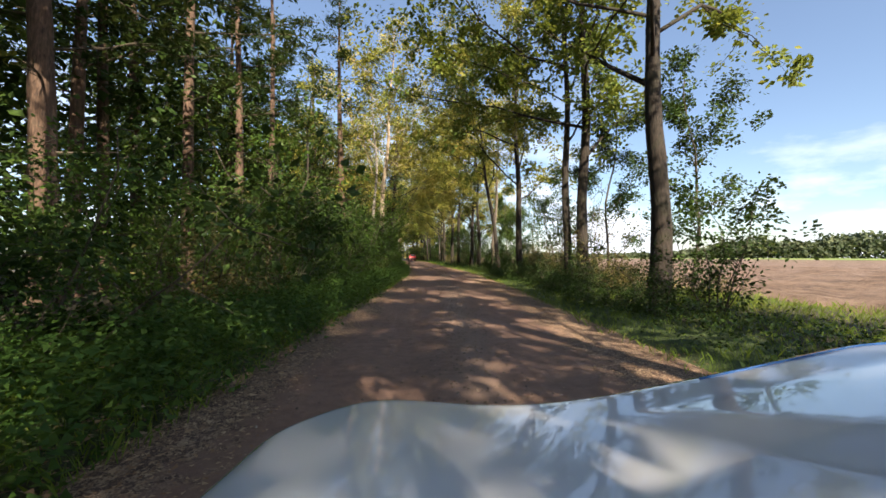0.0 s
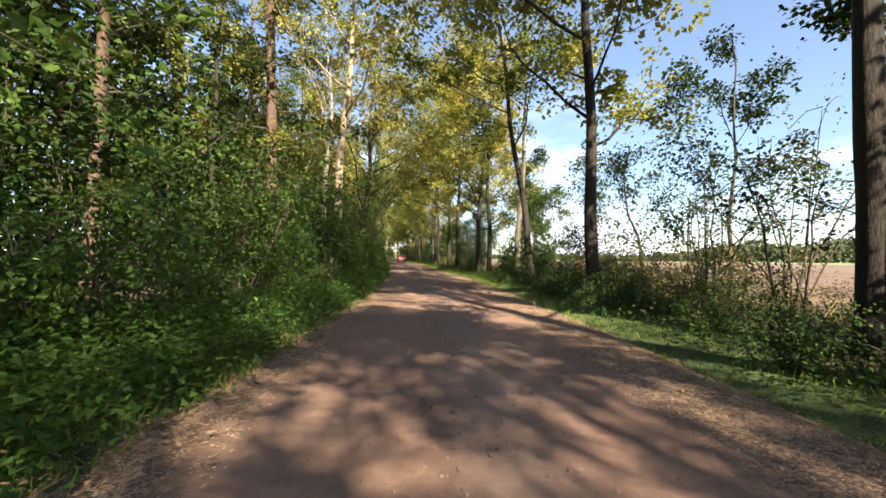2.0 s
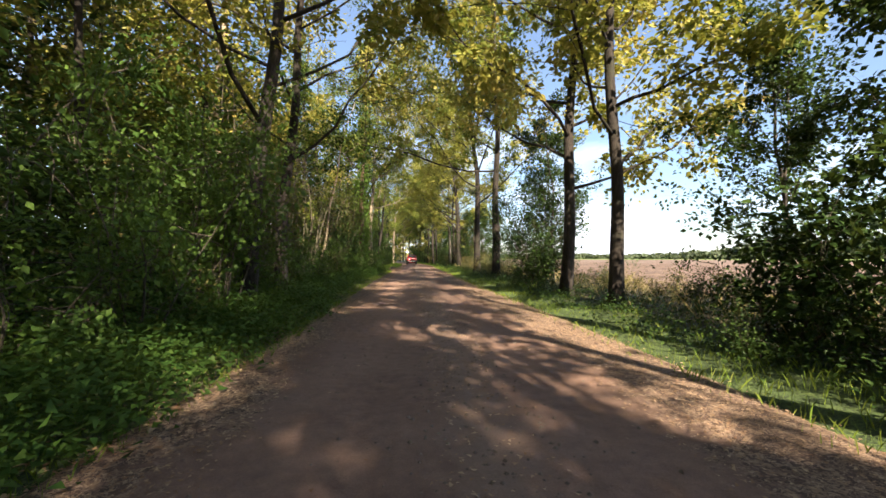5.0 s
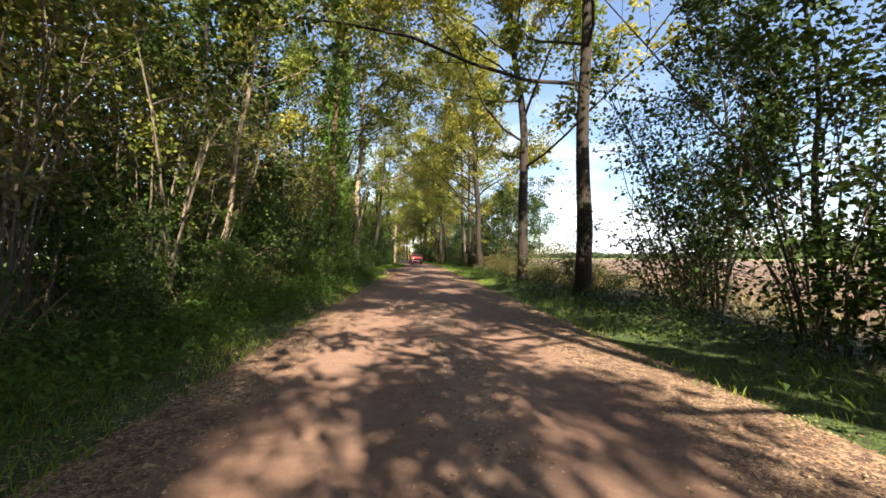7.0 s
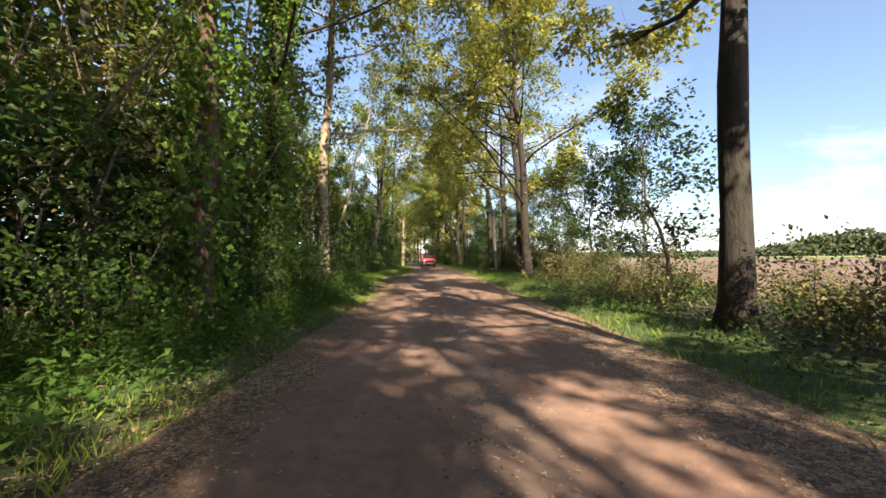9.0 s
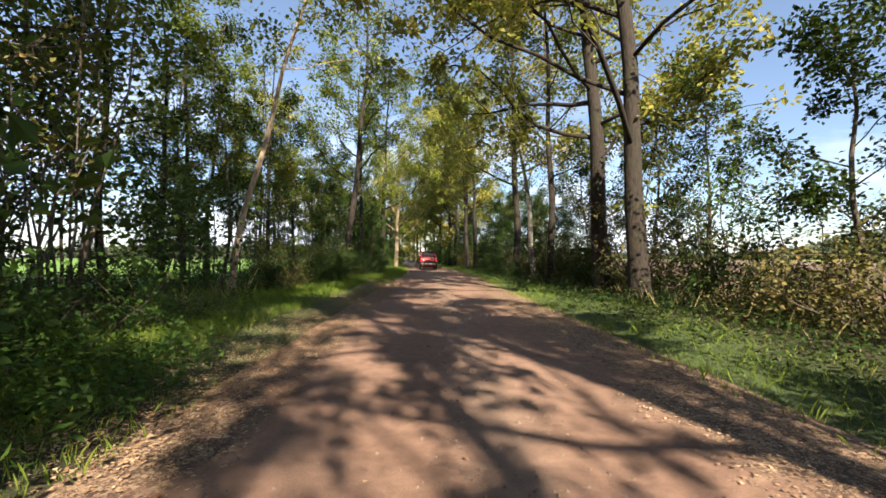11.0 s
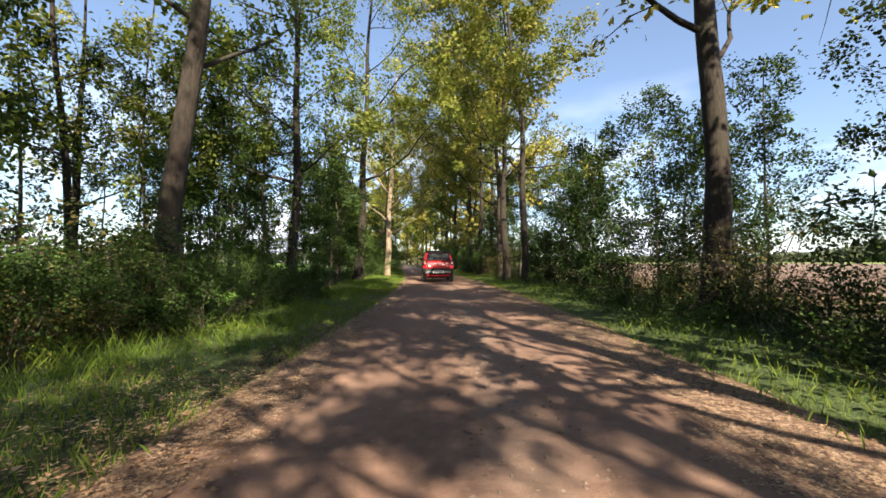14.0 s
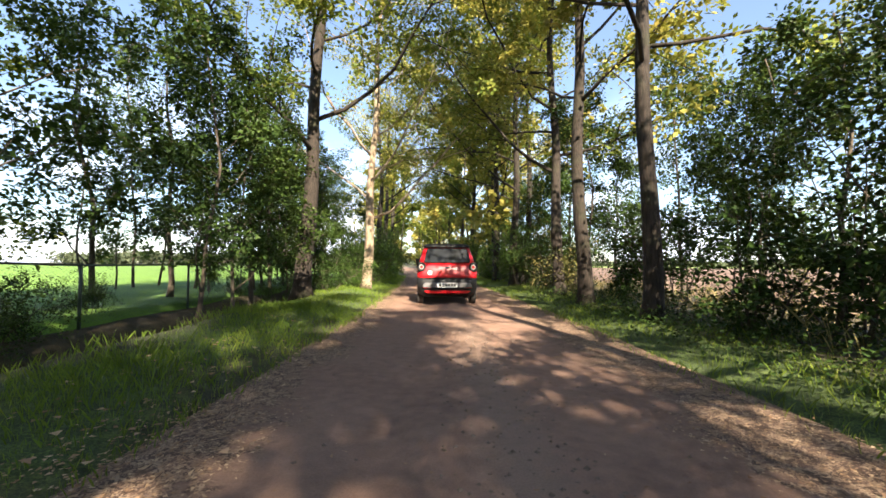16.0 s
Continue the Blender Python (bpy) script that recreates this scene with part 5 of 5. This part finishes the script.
def wheel(car, x, y, r=0.27):
    b = lathe([(-0.075, r - 0.05), (-0.075, r - 0.015), (-0.055, r), (0.055, r), (0.075, r - 0.015), (0.075, r - 0.05)])
    tyre = part("wheel", b, TYRE, car, "black rubber tyre", smooth=False)
    tyre.location = (x, y, r)
    b = lathe([(-0.078, r - 0.09), (-0.08, r - 0.055), (0.08, r - 0.055), (0.078, r - 0.09), (0.07, 0.05), (0.085, 0.045), (0.085, 0.02)])
    part("rim", b, RIM, tyre, "silver wheel rim")


def cylinder_y(x, y, z, r, deep, sides=20):
    b = lathe([(0, r), (deep * 0.7, r), (deep, r * 0.82)], sides)
    v = b.v[0]
    b.v[0] = np.stack([x + v[:, 1], y - v[:, 0], z + v[:, 2]], 1)
    b.f = [f[::-1] for f in b.f]
    return b


def red_car(m):
    car = thing("microcar", m, "small red two-seat car with black roof seen from behind", "car")
    part("lower_body", stacked([(0.2, 0.62, 0.1, 2.7), (0.26, 0.7, 0.03, 2.8), (0.36, 0.735, 0.0, 2.86), (0.5, 0.745, -0.01, 2.88), (0.64, 0.745, 0.01, 2.86)], 0.16, 0.05), BLACK, car, "black plastic bumper and sills", smooth=True)
    body = part("body", stacked([(0.62, 0.74, 0.02, 2.84), (0.7, 0.75, 0.03, 2.82), (0.82, 0.745, 0.05, 2.66), (0.93, 0.725, 0.09, 2.4), (0.97, 0.71, 0.12, 2.3)], 0.16, 0.05), RED, car, "glossy red body shell", smooth=True)
    part("cabin", stacked([(0.96, 0.705, 0.12, 2.26), (1.1, 0.67, 0.16, 1.98), (1.26, 0.62, 0.22, 1.72), (1.38, 0.58, 0.28, 1.52)], 0.15, 0.04), RED, car, "red cabin pillars", smooth=True)
    part("roof", stacked([(1.375, 0.59, 0.22, 1.55), (1.42, 0.58, 0.24, 1.5), (1.455, 0.53, 0.3, 1.42), (1.47, 0.4, 0.4, 1.3)], 0.14, 0.05), BLACK, car, "black roof with spoiler lip", smooth=True)
    part("rear_window", panel([(-0.58, 0.1, 1.0), (0.58, 0.1, 1.0), (0.5, 0.215, 1.34), (-0.5, 0.215, 1.34)], 0.02), GLASS, car, "dark tinted rear window")
    for s in (-1, 1):
        quad = [(s * 0.715, 0.55, 1.0), (s * 0.715, 1.85, 1.0), (s * 0.6, 1.5, 1.34), (s * 0.6, 0.6, 1.34)]
        part("side_window", panel(quad if s > 0 else quad[::-1], 0.015), GLASS, car, "dark side window")
        lamp = part("tail_lamp", cylinder_y(s * 0.64, 0.06, 0.9, 0.115, 0.045), BLACK, car, "round tail lamp in a black surround")
        part("lens", cylinder_y(s * 0.635, 0.03, 0.9, 0.062, 0.03), LENS_CLEAR, lamp, "clear lamp lens")
        part("lens", cylinder_y(s * 0.635, 0.006, 0.9, 0.035, 0.015), LENS_RED, lamp, "red lamp lens")
        part("reflector", panel([(s * 0.5 - 0.09, -0.045, 0.4), (s * 0.5 + 0.09, -0.03, 0.4), (s * 0.5 + 0.09, -0.03, 0.44), (s * 0.5 - 0.09, -0.045, 0.44)], 0.015), LENS_RED, car, "red bumper reflector")
        arm = Buf()
        arm.box((s * 0.7 - 0.06, 1.72, 0.98), (s * 0.7 + 0.14 * s + 0.06, 1.82, 1.1), 0.025)
        part("wing_mirror", arm, BLACK, car, "black wing mirror")
        for y in (0.48, 2.35):
            wheel(car, s * 0.66, y)
    part("silver_trim", panel([(-0.62, -0.06, 0.42), (0.62, -0.06, 0.42), (0.56, -0.055, 0.53), (-0.56, -0.055, 0.53)], 0.02), GREYP, car, "silver bumper insert")
    part("lower_trim", panel([(-0.5, -0.045, 0.28), (0.5, -0.045, 0.28), (0.58, -0.055, 0.345), (-0.58, -0.055, 0.345)], 0.02), RED, car, "red lower bumper strip")
    plate = part("number_plate", panel([(-0.26, -0.085, 0.42), (0.26, -0.085, 0.42), (0.26, -0.08, 0.53), (-0.26, -0.08, 0.53)], 0.012), PLATE, car, "white number plate")
    for k in range(6):
        b = Buf()
        b.box((-0.2 + k * 0.07, -0.1005, 0.445), (-0.2 + k * 0.07 + 0.05, -0.098, 0.508))
        part("plate_bar", b, INK, plate, "dark bar on the plate")
    part("hatch_seam", panel([(-0.5, -0.025, 0.635), (0.5, -0.025, 0.635), (0.5, -0.025, 0.65), (-0.5, -0.025, 0.65)], 0.012), BLACK, car)
    part("badge", panel([(-0.07, 0.035, 0.87), (0.07, 0.035, 0.87), (0.07, 0.04, 0.91), (-0.07, 0.04, 0.91)], 0.012), GREYP, car, "small silver badge")
    part("sticker", cylinder_y(-0.43, 0.03, 0.76, 0.055, 0.03), PLATE, car, "round pale sticker")
    b = Buf()
    b.tube([(0.1, 0.19, 1.06), (-0.1, 0.16, 1.03), (-0.34, 0.15, 1.02)], [0.012, 0.01, 0.006], 6)
    part("rear_wiper", b, BLACK, car)
    return car


turn = math.degrees(math.atan2(float(centre(87.0) - centre(90.0)), 3.0))
red_car(pose(0.1, 87.35, 0.0, 0, 0, turn) @ Matrix.Diagonal((1.03, 1.0, 1.06, 1)))


def bonnet_z(u, v):
    """Height of the white car's bonnet: u across from its left edge line, v ahead."""
    rise = np.log1p(np.exp((u - 0.26) / 0.09)) * 0.09 / 0.72
    # a pressed crease runs back to the right; beyond it the wing stands higher
    q = np.clip((0.88 * u + 0.48 * v - 0.629) / 0.09, 0, 1)
    wing = 0.03 * q * q * (3 - 2 * q) * np.clip((0.74 - v) / 0.25, 0, 1)
    return 0.703 + 0.15 * rise + 0.018 * np.exp(-((u + 0.1) / 0.17) ** 2) + 0.075 * (0.85 - v) + wing


def white_car(m):
    car = thing("microcar", m, "small white car with glossy bonnet and blue edge strip", "car")
    mid = 0.36
    u = np.concatenate([[-0.36, -0.355], np.linspace(-0.34, 1.05, 140), [1.075, 1.08]])
    rows = np.concatenate([np.linspace(0, 0.8, 60), np.linspace(0.83, 1.0, 9)])
    uu, rr = np.meshgrid(u, rows, indexing="xy")
    nose = 0.85 - 0.42 * np.clip((-0.1 - uu) / 0.28, 0, 1) ** 2.2 - 0.3 * np.clip((uu - 0.85) / 0.25, 0, 1) ** 2
    back = -0.3
    f = np.clip(rr / 0.8, 0, 1)
    over = np.clip((rr - 0.8) / 0.2, 0, 1)
    vv = back + (nose - back) * f + 0.09 * np.sin(over * np.pi / 2)
    zz = bonnet_z(uu, back + (nose - back) * f) - 0.2 * (1 - np.cos(over * np.pi / 2))
    edge = np.clip((-0.25 - uu) / 0.11, 0, 1) + np.clip((uu - 0.97) / 0.11, 0, 1)
    zz = zz - 0.12 * edge ** 2.5
    n, k = uu.shape
    b = Buf()
    i, j = np.meshgrid(np.arange(n - 1), np.arange(k - 1), indexing="ij")
    a = i * k + j
    b.add(np.stack([uu, vv, zz], -1).reshape(-1, 3), np.stack([a, a + 1, a + k + 1, a + k], -1).reshape(-1, 4))
    part("bonnet", b, WHITE, car, "glossy white curved bonnet", smooth=True)
    su = np.linspace(0.55, 0.92, 14)
    b = Buf()
    sv = 0.845 - 0.3 * np.clip((su - 0.85) / 0.25, 0, 1) ** 2
    b.tube(np.stack([su, sv, bonnet_z(su, sv) + 0.001], 1), [0.003] * 14, 8)
    part("edge_strip", b, BLUE, car, "blue strip along the bonnet's edge", smooth=True)
    lower = stacked([(0.2, 0.62, -1.95, 0.6), (0.3, 0.69, -2.0, 0.72), (0.45, 0.71, -2.02, 0.78), (0.6, 0.7, -2.0, 0.66), (0.66, 0.68, -1.98, 0.5)], 0.2, 0.08)
    lower.v[0][:, 0] += mid
    part("lower_body", lower, WHITE, car, "white lower body", smooth=True)
    cabin = stacked([(0.64, 0.7, -2.0, -0.32), (0.85, 0.71, -1.98, -0.35), (1.1, 0.67, -1.92, -0.6), (1.3, 0.61, -1.84, -0.85), (1.42, 0.55, -1.75, -1.05), (1.46, 0.42, -1.65, -1.15)], 0.15, 0.04)
    cabin.v[0][:, 0] += mid
    part("cabin", cabin, WHITE, car, "white cabin", smooth=True)
    part("windscreen", panel([(mid + 0.6, -0.42, 0.93), (mid - 0.6, -0.42, 0.93), (mid - 0.5, -0.82, 1.31), (mid + 0.5, -0.82, 1.31)], 0.03), GLASS, car, "dark windscreen")
    for s in (-1, 1):
        for y in (-1.5, 0.35):
            wheel(car, mid + s * 0.62, y)
    return car


white_car(pose(0.0, 0.0, 0.0, 0, 0, -3.5))
